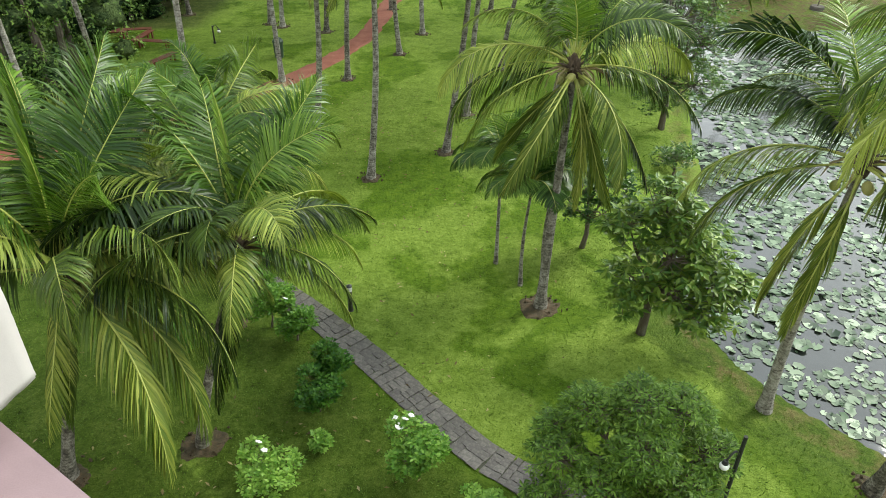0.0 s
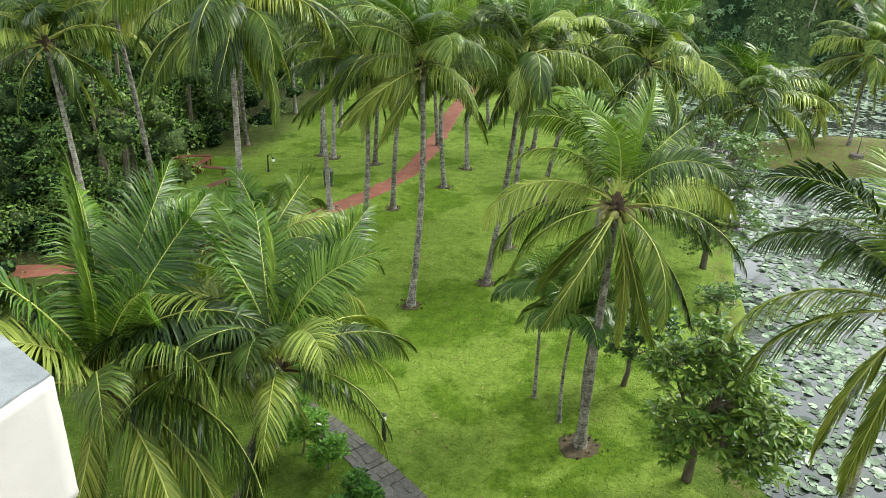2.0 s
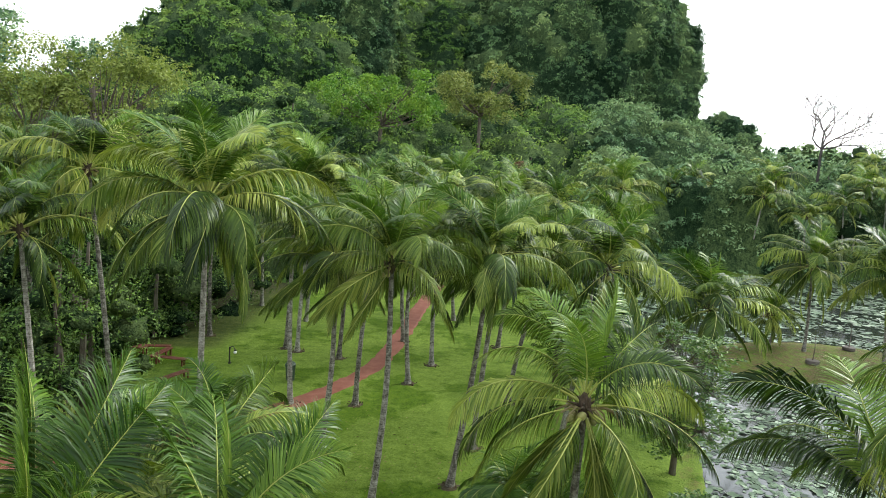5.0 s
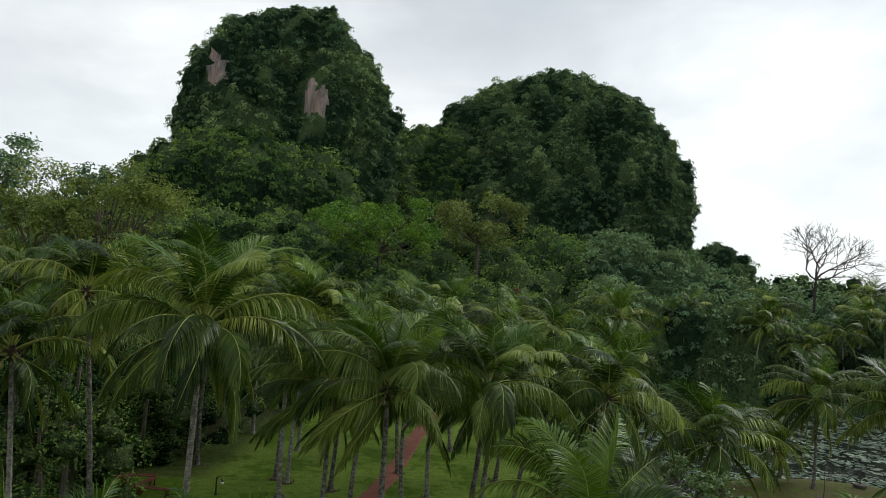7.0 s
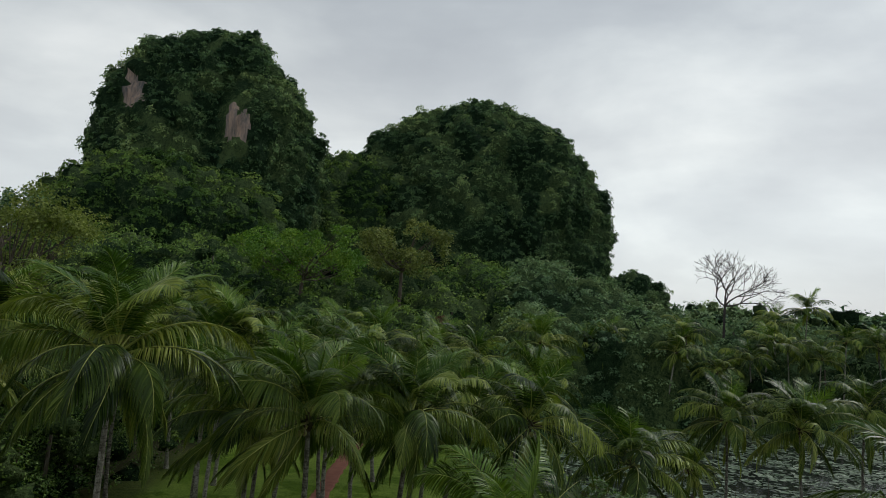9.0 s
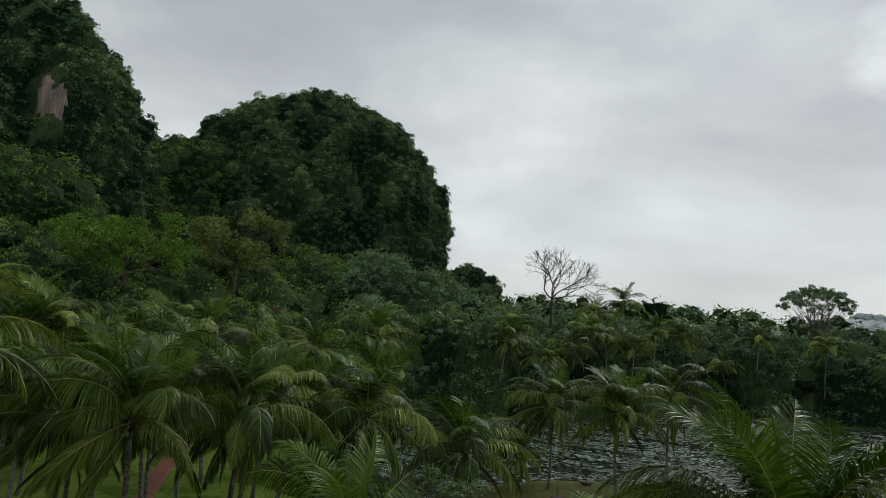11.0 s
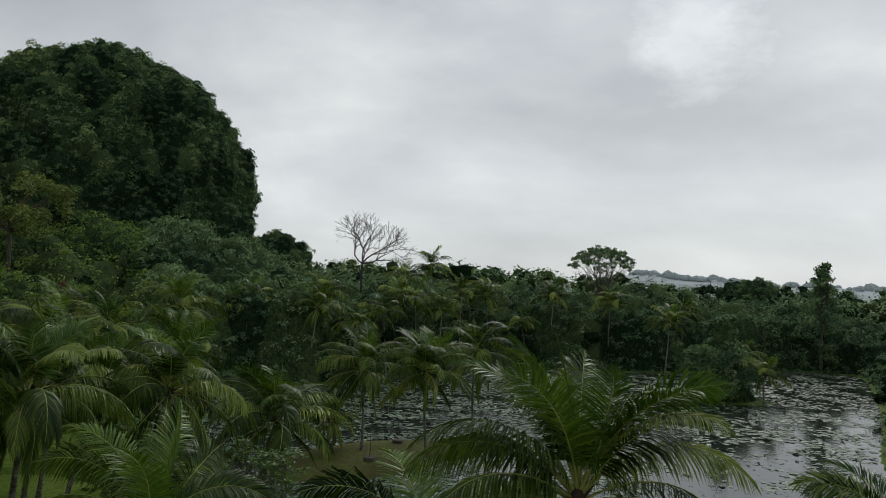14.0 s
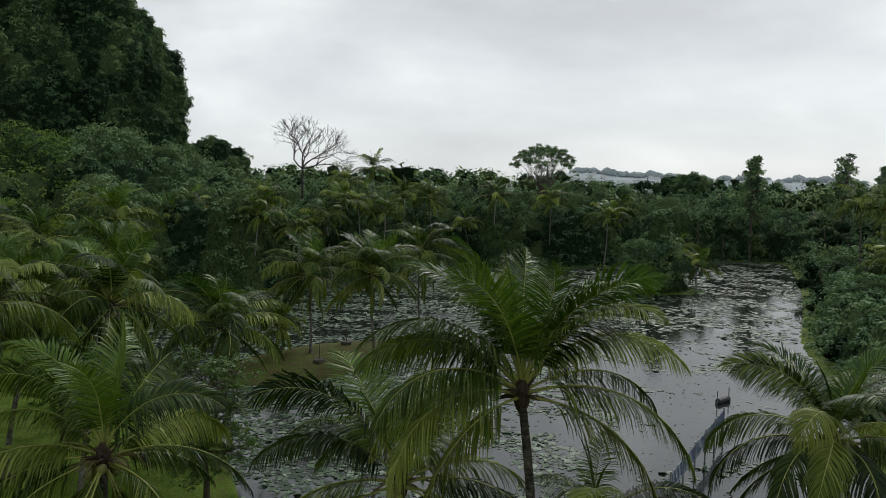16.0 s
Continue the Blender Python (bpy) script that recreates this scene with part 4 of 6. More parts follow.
def coconut_palm(base, crown, length=4.0, fronds=26, level=1, seed=0, nuts=5, radius=0.16, ring=0.85, label="tall coconut palm with arching green fronds", own=(), high=0.0, mellow=0.1, hang=8.0):
    """own: fronds given one by one as (azimuth from ahead to the right, kind of leaf, length factor, old)."""
    rng = np.random.default_rng(1000 + seed)
    z0 = float(land(base[0], base[1]))
    p = thing("coconut_palm", label, "palm tree", (base[0], base[1], z0), "coconut palms")
    top = Vector((crown[0] - base[0], crown[1] - base[1], crown[2] - z0))
    part("trunk", simple("trunk", palm_trunk(rng, top, radius), TRUNK), p)
    if ring:
        part("soil_ring", simple("soil_ring", soil_ring(rng, ring), MULCH), p, label="dark bare soil with husks")
    # heart of the crown: torn fibre and old leaf bases
    pieces = [ball((0, 0, 0.05), (radius * 1.15, radius * 1.15, 0.42), 12, 8, 0.12, rng)]
    for _ in range(14):
        w, e = rng.uniform(0, 6.28), rng.uniform(0.0, 1.1)
        d = np.array((math.cos(w) * math.cos(e), math.sin(w) * math.cos(e), math.sin(e)))
        pieces.append(tube([d * 0.08, d * 0.32, d * rng.uniform(0.45, 0.7) + (0, 0, -0.08)], (0.055, 0.04, 0.012), 5))
    heart = part("crown_heart", simple("crown_heart", join(pieces), FIBRE), p, Matrix.Translation(top), "brown fibrous leaf bases")
    spec = list(own)
    if not own:
        for i in range(fronds):
            u = (i + 0.5) / fronds
            kind = int(np.clip(round((u ** 0.95 + high * u * (u - 1)) * hang + rng.normal() * 0.6), 0, len(LEAF_KINDS) - 1))
            az = i * 137.508 + rng.normal() * 15 + seed * 47
            spec.append((az, kind, rng.uniform(0.86, 1.08) * (0.62, 0.84, 0.96, 1.0, 1.0, 1.0, 0.95, 0.85, 0.75)[kind], 1 if (kind >= 6 and rng.random() < 0.75) or (kind >= 3 and rng.random() < mellow) else (2 if kind == 8 and rng.random() < 0.25 else 0)))
    for az, kind, size, old in spec:
        size *= (0.90, 1.02, 1.04)[kind] if own and kind < 3 else 1.0
        sway = math.sin(radians(WIND - az))
        wind = -1 if sway > 0.25 else (1 if sway < -0.25 else 0)
        lift = 0.30 - 0.05 * kind
        m = Matrix.Translation(top + Vector((0, 0, lift))) @ Matrix.Rotation(radians(90 - az), 4, "Z") @ Matrix.Rotation(rng.normal() * 0.18, 4, "X") @ Matrix.Scale(length / 4.0 * size, 4)
        part("frond", frond(level, kind, wind, old, int(rng.integers(0, 3))), p, m)
    for i in range(nuts):
        w = rng.uniform(0, 6.28)
        d = np.array((math.cos(w), math.sin(w), 0.0))
        reach = rng.uniform(0.6, 1.15)
        part("flower_stalk", simple("flower_stalk", tube([d * 0.1, d * reach * 0.5 + (0, 0, 0.10), d * reach * 0.85 + (0, 0, -0.05), d * reach + (0, 0, -0.4)], (0.045, 0.034, 0.028, 0.012), 5), STALK_OLD), heart, label="dry tan flower stalk")
    for i in range(nuts):
        w = rng.uniform(0, 6.28)
        d = Vector((math.cos(w) * rng.uniform(0.26, 0.48), math.sin(w) * rng.uniform(0.26, 0.48), rng.uniform(-0.6, -0.12)))
        part("coconut", NUT_MESH, heart, Matrix.Translation(d) @ pose(0, 0, 0, rng.uniform(-40, 40), rng.uniform(-40, 40), 0) @ Matrix.Scale(rng.uniform(0.8, 1.15), 4))
    return p


# palms close to the balcony: azimuth, kind of leaf, length, age (0 green, 1 yellowing, 2 dry)
LEFT_PALM = ((10, 1, 1.1, 0), (-60, 0, 1.15, 0), (-110, 1, 1.05, 0), (-45, 3, 1.0, 0), (55, 1, 0.95, 0), (-80, 3, 1.0, 0), (100, 3, 0.9, 0), (265, 3, 1.0, 0), (220, 2, 0.9, 0), (140, 3, 0.8, 0), (120, 1, 0.85, 0), (86, 4, 1.12, 0), (106, 5, 1.1, 0),
             (-20, 0, 1.0, 0), (40, 0, 0.9, 0), (160, 0, 0.85, 0), (75, 5, 1.18, 0), (112, 6, 1.1, 1), (130, 6, 1.15, 1), (170, 7, 0.75, 1), (150, 8, 0.75, 1), (230, 4, 1.0, 0), (255, 5, 1.05, 0), (280, 2, 1.0, 0), (45, 3, 1.1, 0), (62, 4, 1.05, 0),
             (0, 2, 1.0, 0), (-30, 1, 1.05, 0), (-62, 2, 1.05, 0), (20, 3, 1.0, 0), (95, 6, 1.0, 0), (30, 1, 1.0, 0), (85, 2, 0.95, 0), (300, 4, 1.0, 0), (320, 5, 1.0, 0), (-5, 5, 1.0, 0), (60, 8, 0.8, 2))
SECOND_PALM = ((0, 1, 1.0, 0), (40, 1, 1.0, 0), (80, 1, 0.9, 0), (-60, 1, 1.0, 0), (120, 2, 0.8, 0), (160, 2, 0.75, 0), (200, 2, 0.8, 0), (255, 2, 1.0, 0), (-90, 4, 1.0, 0), (85, 4, 0.8, 0), (20, 4, 1.0, 0), (235, 4, 1.05, 0), (215, 3, 0.9, 0),
               (-20, 0, 0.95, 0), (100, 0, 0.8, 0), (66, 4, 0.85, 0), (50, 4, 0.95, 0), (98, 6, 0.8, 0), (240, 3, 1.15, 0), (165, 4, 0.75, 0), (190, 7, 0.9, 0), (-25, 1, 0.95, 0), (10, 2, 1.0, 0),
               (-50, 2, 1.0, 0), (30, 3, 1.05, 0), (-75, 3, 1.05, 0), (105, 5, 0.8, 0), (270, 4, 1.0, 0), (-35, 4, 1.0, 0), (45, 2, 0.9, 0), (20, 5, 1.0, 0), (-10, 4, 1.0, 0), (290, 5, 1.0, 0), (175, 8, 0.8, 1), (75, 3, 0.9, 0))
LAWN_PALM = ((285, 4, 1.12, 0), (275, 5, 1.10, 0), (252, 6, 1.0, 0), (203, 7, 1.08, 1), (188, 8, 1.0, 1), (150, 6, 1.05, 1), (112, 5, 1.05, 0), (85, 4, 1.0, 0), (-30, 1, 1.0, 0), (0, 2, 1.0, 0), (28, 1, 1.0, 0), (58, 2, 1.0, 0), (20, 0, 0.95, 0), (200, 1, 0.8, 0),
             (165, 8, 0.95, 1), (218, 7, 1.0, 0), (132, 7, 1.0, 0), (236, 8, 0.95, 1), (302, 3, 1.0, 0), (322, 2, 1.0, 0), (10, 4, 1.0, 0), (45, 5, 1.0, 0), (70, 6, 1.0, 0), (340, 5, 1.0, 0), (310, 6, 1.0, 0), (100, 2, 0.95, 0), (145, 8, 0.9, 0))
LAKE_PALM = ((300, 5, 1.05, 0), (285, 6, 1.1, 0), (248, 8, 1.05, 1), (214, 8, 1.05, 1), (322, 2, 1.1, 0), (30, 0, 0.6, 0), (140, 1, 0.9, 0), (34, 1, 1.0, 0), (60, 2, 1.0, 0), (110, 4, 1.0, 0), (130, 5, 1.05, 0), (152, 6, 1.0, 0), (345, 3, 1.0, 0), (80, 3, 1.0, 0), (10, 4, 1.0, 0), (170, 6, 1.0, 0), (312, 3, 1.0, 0), (50, 5, 1.0, 0))
TALL_PALM = ((350, 0, 0.95, 0), (160, 1, 0.95, 0), (320, 1, 1.0, 0), (15, 1, 1.0, 0), (65, 1, 0.95, 0), (120, 1, 1.0, 0), (205, 1, 0.85, 0), (262, 1, 0.95, 0), (350, 1, 0.9, 0), (40, 0, 0.6, 0), (300, 2, 1.05, 0), (35, 2, 1.0, 0), (92, 2, 1.0, 0), (145, 2, 1.0, 0), (310, 3, 1.05, 0), (128, 3, 1.05, 0), (350, 3, 1.0, 0), (290, 4, 1.05, 0), (110, 4, 1.0, 0), (132, 5, 1.12, 0), (285, 5, 1.1, 0), (0, 5, 1.0, 0), (146, 6, 1.0, 1), (262, 6, 1.0, 1), (318, 5, 1.05, 0))
coconut_palm((-8.7, 12.2), (-7.75, 13.1, 5.6), 4.7, 30, 0, 1, 10, 0.16, 0.7, "short coconut palm heavy with broad fronds and green nuts", LEFT_PALM)
coconut_palm((-5.66, 13.25), (-4.05, 13.9, 5.75), 4.1, 30, 0, 2, 3, 0.14, 0.8, "short coconut palm with dense dark fronds over a soil ring", SECOND_PALM)
coconut_palm((-6.0, 18.3), (-5.7, 18.4, 6.1), 3.9, 28, 0, 3, 0, 0.14, 0.7, "young coconut palm with upright dark fronds", high=0.5)
coconut_palm((4.0, 19.1), (4.2, 19.0, 8.1), 3.85, 30, 0, 4, 9, 0.16, 0.95, "coconut palm with hanging fronds and ripening nuts", LAWN_PALM)
coconut_palm((9.78, 14.54), (10.1, 14.6, 7.5), 4.2, 28, 0, 5, 4, 0.16, 0.0, "coconut palm leaning over the lake edge", LAKE_PALM)
coconut_palm((11.3, 11.6), (11.5, 11.8, 10.2), 4.1, 28, 0, 6, 0, 0.16, 0.6, "slim coconut palm rising beside the lake", TALL_PALM)
coconut_palm((15.3, 6.2), (15.7, 6.75, 9.6), 3.2, 30, 0, 7, 3, 0.16, 0.0, "coconut palm with drooping dark fronds by the water")
coconut_palm((12.2, 9.9), (12.3, 10.2, 7.4), 3.1, 20, 0, 8, 2, 0.15, 0.6, "low coconut palm close to the building")

# palms over the lawn: foot, crown, leaf length
GROVE = (
    ((-2.12, 27.9), (-1.75, 27.8, 10.2), 4.2), ((1.16, 30.3), (2.2, 30.3, 10.1), 4.2), ((2.3, 34.4), (3.0, 34.3, 9.6), 4.0), ((-4.9, 31.8), (-4.5, 31.8, 9.5), 4.4),
    ((-4.1, 39.7), (-3.3, 39.7, 10.0), 4.0), ((-1.3, 44.0), (-1.2, 44.0, 10.4), 4.0), ((0.1, 48.2), (0.3, 48.2, 10.6), 4.0), ((-6.2, 48.1), (-5.7, 48.1, 10.2), 4.2),
    ((-10.1, 49.6), (-9.6, 49.4, 10.9), 4.2), ((-9.2, 49.0), (-8.3, 50.0, 11.8), 4.0), ((-2.1, 53.5), (-2.0, 53.5, 10.6), 4.2), ((4.7, 41.4), (6.6, 41.4, 8.8), 4.2),
    ((-14.9, 62.4), (-14.9, 60.2, 12.2), 4.4), ((-10.2, 57.7), (-9.7, 57.4, 11.2), 4.2), ((1.8, 60.8), (1.4, 61.0, 11.3), 4.2), ((-16.1, 51.8), (-15.7, 51.9, 11.0), 4.2),
    ((-7.7, 39.3), (-7.9, 39.6, 9.8), 4.0), ((-8.6, 25.8), (-8.2, 25.6, 12.2), 4.9), ((7.0, 36.2), (8.3, 35.2, 9.3), 4.4), ((9.7, 58.5), (9.0, 57.0, 10.4), 4.2),
    ((-6.0, 63.0), (-6.4, 62.2, 10.6), 4.2), ((-2.0, 69.5), (-1.9, 70.0, 11.4), 4.4), ((5.0, 53.5), (4.6, 53.4, 10.3), 4.2), ((14.5, 66.5), (16.6, 67.2, 11.6), 4.4),
    ((-24.4, 43.9), (-23.2, 41.0, 12.0), 4.4), ((-20.8, 43.3), (-19.8, 40.5, 9.8), 4.4), ((-17.6, 31.6), (-17.9, 31.1, 10.1), 4.2), ((-27.0, 47.0), (-26.4, 46.8, 11.0), 4.2),
    ((-15.9, 35.4), (-16.8, 35.0, 12.6), 4.2), ((-12.0, 68.0), (-12.2, 68.0, 12.2), 4.4), ((6.5, 66.0), (6.8, 66.0, 10.6), 4.2), ((-20.0, 58.0), (-20.4, 58.0, 12.6), 4.4), ((13.0, 52.0), (12.6, 52.0, 9.4), 4.2),
)
for i, (foot, head, size) in enumerate(GROVE):
    near = math.hypot(*foot) < 33
    coconut_palm(foot, head, size * 1.05, 34 if near else 30, 0 if near else 1, 20 + i, 4 if near else 2, 0.15, 0.62 if math.hypot(*foot) < 56 else 0.0,
                 "tall slender coconut palm growing from a soil ring on the lawn" if math.hypot(*foot) < 56 else "tall coconut palm in the grove behind the lawn", mellow=0.2, high=0.3, hang=7.5)

# palms on and round the lake
SHORE_PALMS = (((15.6, 41.4), (16.1, 41.8, 6.3), 4.5), ((30.3, 57.7), (30.15, 57.9, 6.9), 5.0), ((33.9, 52.8), (33.5, 53.0, 7.2), 5.0), ((42.0, 57.2), (41.8, 57.1, 8.2), 5.2), ((28.2, 59.6), (28.0, 59.6, 2.4), 3.0))
for i, (foot, head, size) in enumerate(SHORE_PALMS):
    coconut_palm(foot, head, size * 1.1, 32, 1, 70 + i, 2, 0.13, 0.0, "coconut palm on the grassy islet" if i else "coconut palm on the lake bank", high=0.15, mellow=0.12, hang=7.8)
FAR_PALMS = ((43.8, 98.9, 13.3), (49.2, 97.3, 11.0), (55.4, 100.2, 12.6), (69.1, 104.5, 13.2), (75.2, 107.5, 16.0), (88.0, 106.0, 11.0), (110.0, 90.0, 12.0), (104.5, 40.0, 12.6), (112.0, 46.0, 13.2),
             (97.5, 66.5, 5.4), (96.0, 61.5, 3.6), (99.0, 37.5, 6.0), (92.0, 33.0, 7.0), (64.0, 105.0, 14.5), (84.0, 112.0, 15.5), (33.0, 104.5, 13.0), (74.0, 116.0, 17.6), (37.0, 108.0, 14.0), (120.0, 95.0, 13.5), (86.0, 29.0, 9.0), (47.0, 103.0, 15.5), (60.0, 103.5, 14.8), (66.0, 112.0, 18.0), (79.5, 106.0, 15.5), (95.0, 105.0, 16.0), (103.0, 98.0, 15.0))
for i, (x, y, z) in enumerate(FAR_PALMS):
    z = max(z - 3.0, float(land(x, y)) + 6.0) if z > 8 and i not in (7, 8, 16) else z
    coconut_palm((x + (i % 3 - 1) * 1.0, y), (x, y, z), 5.2 if z > 8 else 4.2, 24, 2, 90 + i, 0, 0.14, 0.0, "coconut palm standing among the far shore woods", high=0.1, mellow=0.0, hang=6.2)


def slim_palm(base, height, seed):
    """A slender garden palm with few, broad dark leaves."""
    rng = np.random.default_rng(300 + seed)
    z0 = float(land(*base))
    p = thing("garden_palm", "slim young garden palm with dark arching leaves", "palm tree", (*base, z0), "slim garden palms")
    top = Vector((rng.normal() * 0.12, rng.normal() * 0.12, height))
    part("trunk", simple("trunk", palm_trunk(rng, top, 0.07, 1.4, 0.04), TRUNK), p)
    part("crown_shaft", simple("crown_shaft", tube([top, top + Vector((0, 0, 0.3)), top + Vector((0, 0, 0.7))], (0.06, 0.07, 0.03), 8), RACHIS), p, label="smooth green crown shaft")
    for i in range(15):
        me = frond(1, (1, 2, 3, 3, 4)[i % 5], 0, 0, i % 2)
        dark = me.copy()
        dark.materials[0] = ARECA
        part("frond", dark, p, Matrix.Translation(top + Vector((0, 0, 0.5))) @ Matrix.Rotation(i * 2.4 + rng.normal() * 0.2, 4, "Z") @ Matrix.Diagonal((0.50, 0.95, 0.52, 1)))
    return p


for i, (b, h) in enumerate((((2.73, 21.6), 3.9), ((3.47, 20.3), 3.6), ((4.35, 21.0), 3.2))):
    slim_palm(b, h, i)

# ---- broadleaf trees and shrubs ----


def limbs(rng, height, tips, radius, crook=0.12, at=0.38):
    """A trunk that forks towards the tips."""
    fork = np.array([rng.normal() * 0.1, rng.normal() * 0.1, height * at])
    pieces = [tube([(0, 0, -0.2), fork * (0.5, 0.5, 0.5) + (rng.normal() * 0.05, 0, 0), fork], (radius * 1.35, radius, radius * 0.85), 8)]
    for tip in tips:
        tip = np.asarray(tip, float)
        a = fork + (tip - fork) * 0.45 + rng.normal(size=3) * crook * np.linalg.norm(tip - fork) * 0.5
        pieces.append(tube([fork, a, tip], (radius * 0.6, radius * 0.36, radius * 0.10), 6))
        for _ in range(2):
            q = tip + np.clip(rng.normal(size=3), -1, 1) * min(0.9, 0.2 * np.linalg.norm(tip - fork))
            pieces.append(tube([a, (a + q) / 2 + rng.normal(size=3) * 0.08, q], (radius * 0.26, radius * 0.16, radius * 0.05), 5))
    return join(pieces)


def whorls(rng, tips, size, each, leaf, ratio, droop):
    """Leaves in rosettes: each rosette spreads from one twig's end."""
    pos, axis, nrm = [], [], []
    for t, s in zip(tips, size):
        n = int(each)
        w = rng.uniform(0, 6.28) + np.arange(n) * 2.4
        e = rng.uniform(-0.25, 0.75, n)
        ax = np.stack([np.cos(w) * np.cos(e), np.sin(w) * np.cos(e), np.sin(e) - droop], 1)
        pos.append(np.repeat([t], n, 0) + ax * 0.03)
        axis.append(unit(ax))
        nrm.append(np.repeat([[0, 0, 1.0]], n, 0) + rng.normal(size=(n, 3)) * 0.35)
    pos, axis, nrm = np.concatenate(pos), np.concatenate(axis), unit(np.concatenate(nrm))
    ln = rng.uniform(0.75, 1.2, len(pos)) * leaf
    return leaf_arrays(pos, axis, nrm, ln, ln * ratio, 0.18)


def rosette_tree(name, label, base, height, blobs, rosettes, each, leaf, ratio, droop, material, radius, seed, category="tree"):
    rng = np.random.default_rng(seed)
    z0 = float(land(*base))
    t = thing(name, label, category, (*base, z0))
    blobs = np.array(blobs, float)
    k = rng.choice(len(blobs), rosettes, p=blobs[:, 3] ** 2 / (blobs[:, 3] ** 2).sum())
    d = unit(rng.normal(size=(rosettes, 3)) + (0, 0, 0.35))
    tips = blobs[k, :3] + d * blobs[k, 3:4] * (0.45 + 0.55 * rng.random((rosettes, 1)) ** 0.5) * np.array([1, 1, 0.85])
    tips[:, 2] = np.maximum(tips[:, 2], 0.25)
    part("trunk", simple("trunk", limbs(rng, height, blobs[:, :3], radius), BARK, True), t)
    twigs = [tube([blobs[k[i], :3], (blobs[k[i], :3] + tips[i]) / 2 + rng.normal(size=3) * 0.06, tips[i]], (radius * 0.12, radius * 0.09, radius * 0.05), 3, False) for i in range(0, rosettes, 2)]
    tagged(part("twig_mass", simple("twig_mass", join(twigs), BARK), t), kind="stuff")
    v, f = whorls(rng, tips, blobs[k, 3], each, leaf, ratio, droop)
    leaves = part("crown", mesh_from("crown", v, f, material), t)
    return leaves, tips


rosette_tree("almond_tree", "broad-leaved tropical almond tree leaning over the lake bank", (7.0, 17.7), 4.6,
    ((0.1, 0.3, 4.6, 0.9), (-0.8, 0.5, 3.7, 0.8), (0.6, 0.2, 4.0, 0.9), (1.4, 0.1, 3.3, 0.85), (-0.8, -0.1, 2.4, 0.75), (-0.9, -0.5, 1.6, 0.5), (1.6, -0.5, 2.3, 0.85), (0.3, -0.4, 3.1, 1.0), (2.1, -0.8, 1.4, 0.6), (0.5, -0.5, 2.2, 0.85), (1.2, -0.9, 1.4, 0.6), (2.5, -0.4, 2.2, 0.5)),
    520, 9, 0.32, 0.36, 0.45, ALMOND, 0.13, 401)
rosette_tree("almond_tree", "smaller leafy tree behind the slim garden palms", (6.0, 22.6), 3.4,
    ((0, 0, 3.0, 1.1), (-0.6, 0.2, 2.0, 0.9), (0.8, 0.3, 2.4, 1.0), (0.5, -0.3, 1.6, 0.8)), 170, 9, 0.24, 0.45, 0.1, ALMOND, 0.09, 402)
rosette_tree("bank_tree", "dark small-leaved tree on the lake bank", (12.0, 33.5), 6.5,
    ((0, 0, 5.4, 1.9), (1.3, 0.2, 4.2, 1.7), (-1.2, -0.3, 4.0, 1.7), (0.8, -0.8, 2.6, 1.5), (-0.7, -0.5, 2.2, 1.4), (-0.5, 0.6, 6.4, 1.3), (1.7, 0.6, 5.8, 1.3)), 900, 9, 0.20, 0.45, 0.1, ALMOND, 0.14, 403)
rosette_tree("bank_tree", "leafy bush by the lake edge", (11.2, 28.6), 1.6,
    ((0, 0, 0.9, 0.7), (0.6, 0.5, 0.7, 0.6), (-0.5, 0.6, 0.6, 0.5)), 120, 9, 0.18, 0.4, 0.1, ALMOND, 0.05, 404, "bush")
rosette_tree("bank_tree", "dark tree with a rounded crown behind the lawn palms", (8.2, 46.0), 7.0,
    ((0, 0, 5.0, 1.9), (1.2, 0.3, 4.0, 1.6), (-1.0, -0.3, 3.6, 1.6), (0.3, -0.8, 2.4, 1.3)), 620, 9, 0.26, 0.42, 0.1, ALMOND, 0.15, 405)
rosette_tree("mango_tree", "bushy young tree with drooping narrow light green leaves", (4.9, 11.0), 3.6,
    ((0.1, 0.5, 3.2, 0.75), (-0.9, 1.0, 2.6, 0.7), (1.0, 0.6, 2.9, 0.75), (-1.7, 0.3, 1.7, 0.75), (1.7, 0.1, 2.0, 0.7), (0.0, -0.3, 2.5, 0.8), (-0.8, -0.5, 1.5, 0.75), (1.1, -0.6, 1.5, 0.8), (0.3, 1.4, 2.1, 0.7), (-1.6, 1.0, 1.9, 0.6), (1.4, 1.1, 2.2, 0.65), (0.2, 0.2, 1.3, 1.0), (-2.1, -0.4, 1.0, 0.6), (0.3, -1.1, 0.9, 0.8)),
    2000, 11, 0.16, 0.27, 0.40, MANGO, 0.12, 406)
rosette_tree("almond_tree", "leafy broad-leaved branches reaching over the water", (12.0, 10.7), 5.2,
    ((-0.6, 0.2, 4.2, 0.8), (0.2, 0.1, 5.0, 0.9), (-1.0, -0.4, 3.0, 0.7), (-1.6, 0.3, 4.4, 0.45), (0.4, -0.3, 3.6, 0.9)), 150, 9, 0.27, 0.44, 0.5, ALMOND, 0.08, 407)


FLOWER = simple("flower", join([ball((0.05 * math.cos(w), 0.05 * math.sin(w), 0.01), (0.045, 0.045, 0.02), 6, 4) for w in (0, 1.26, 2.51, 3.77, 5.03)]), PETAL, True)


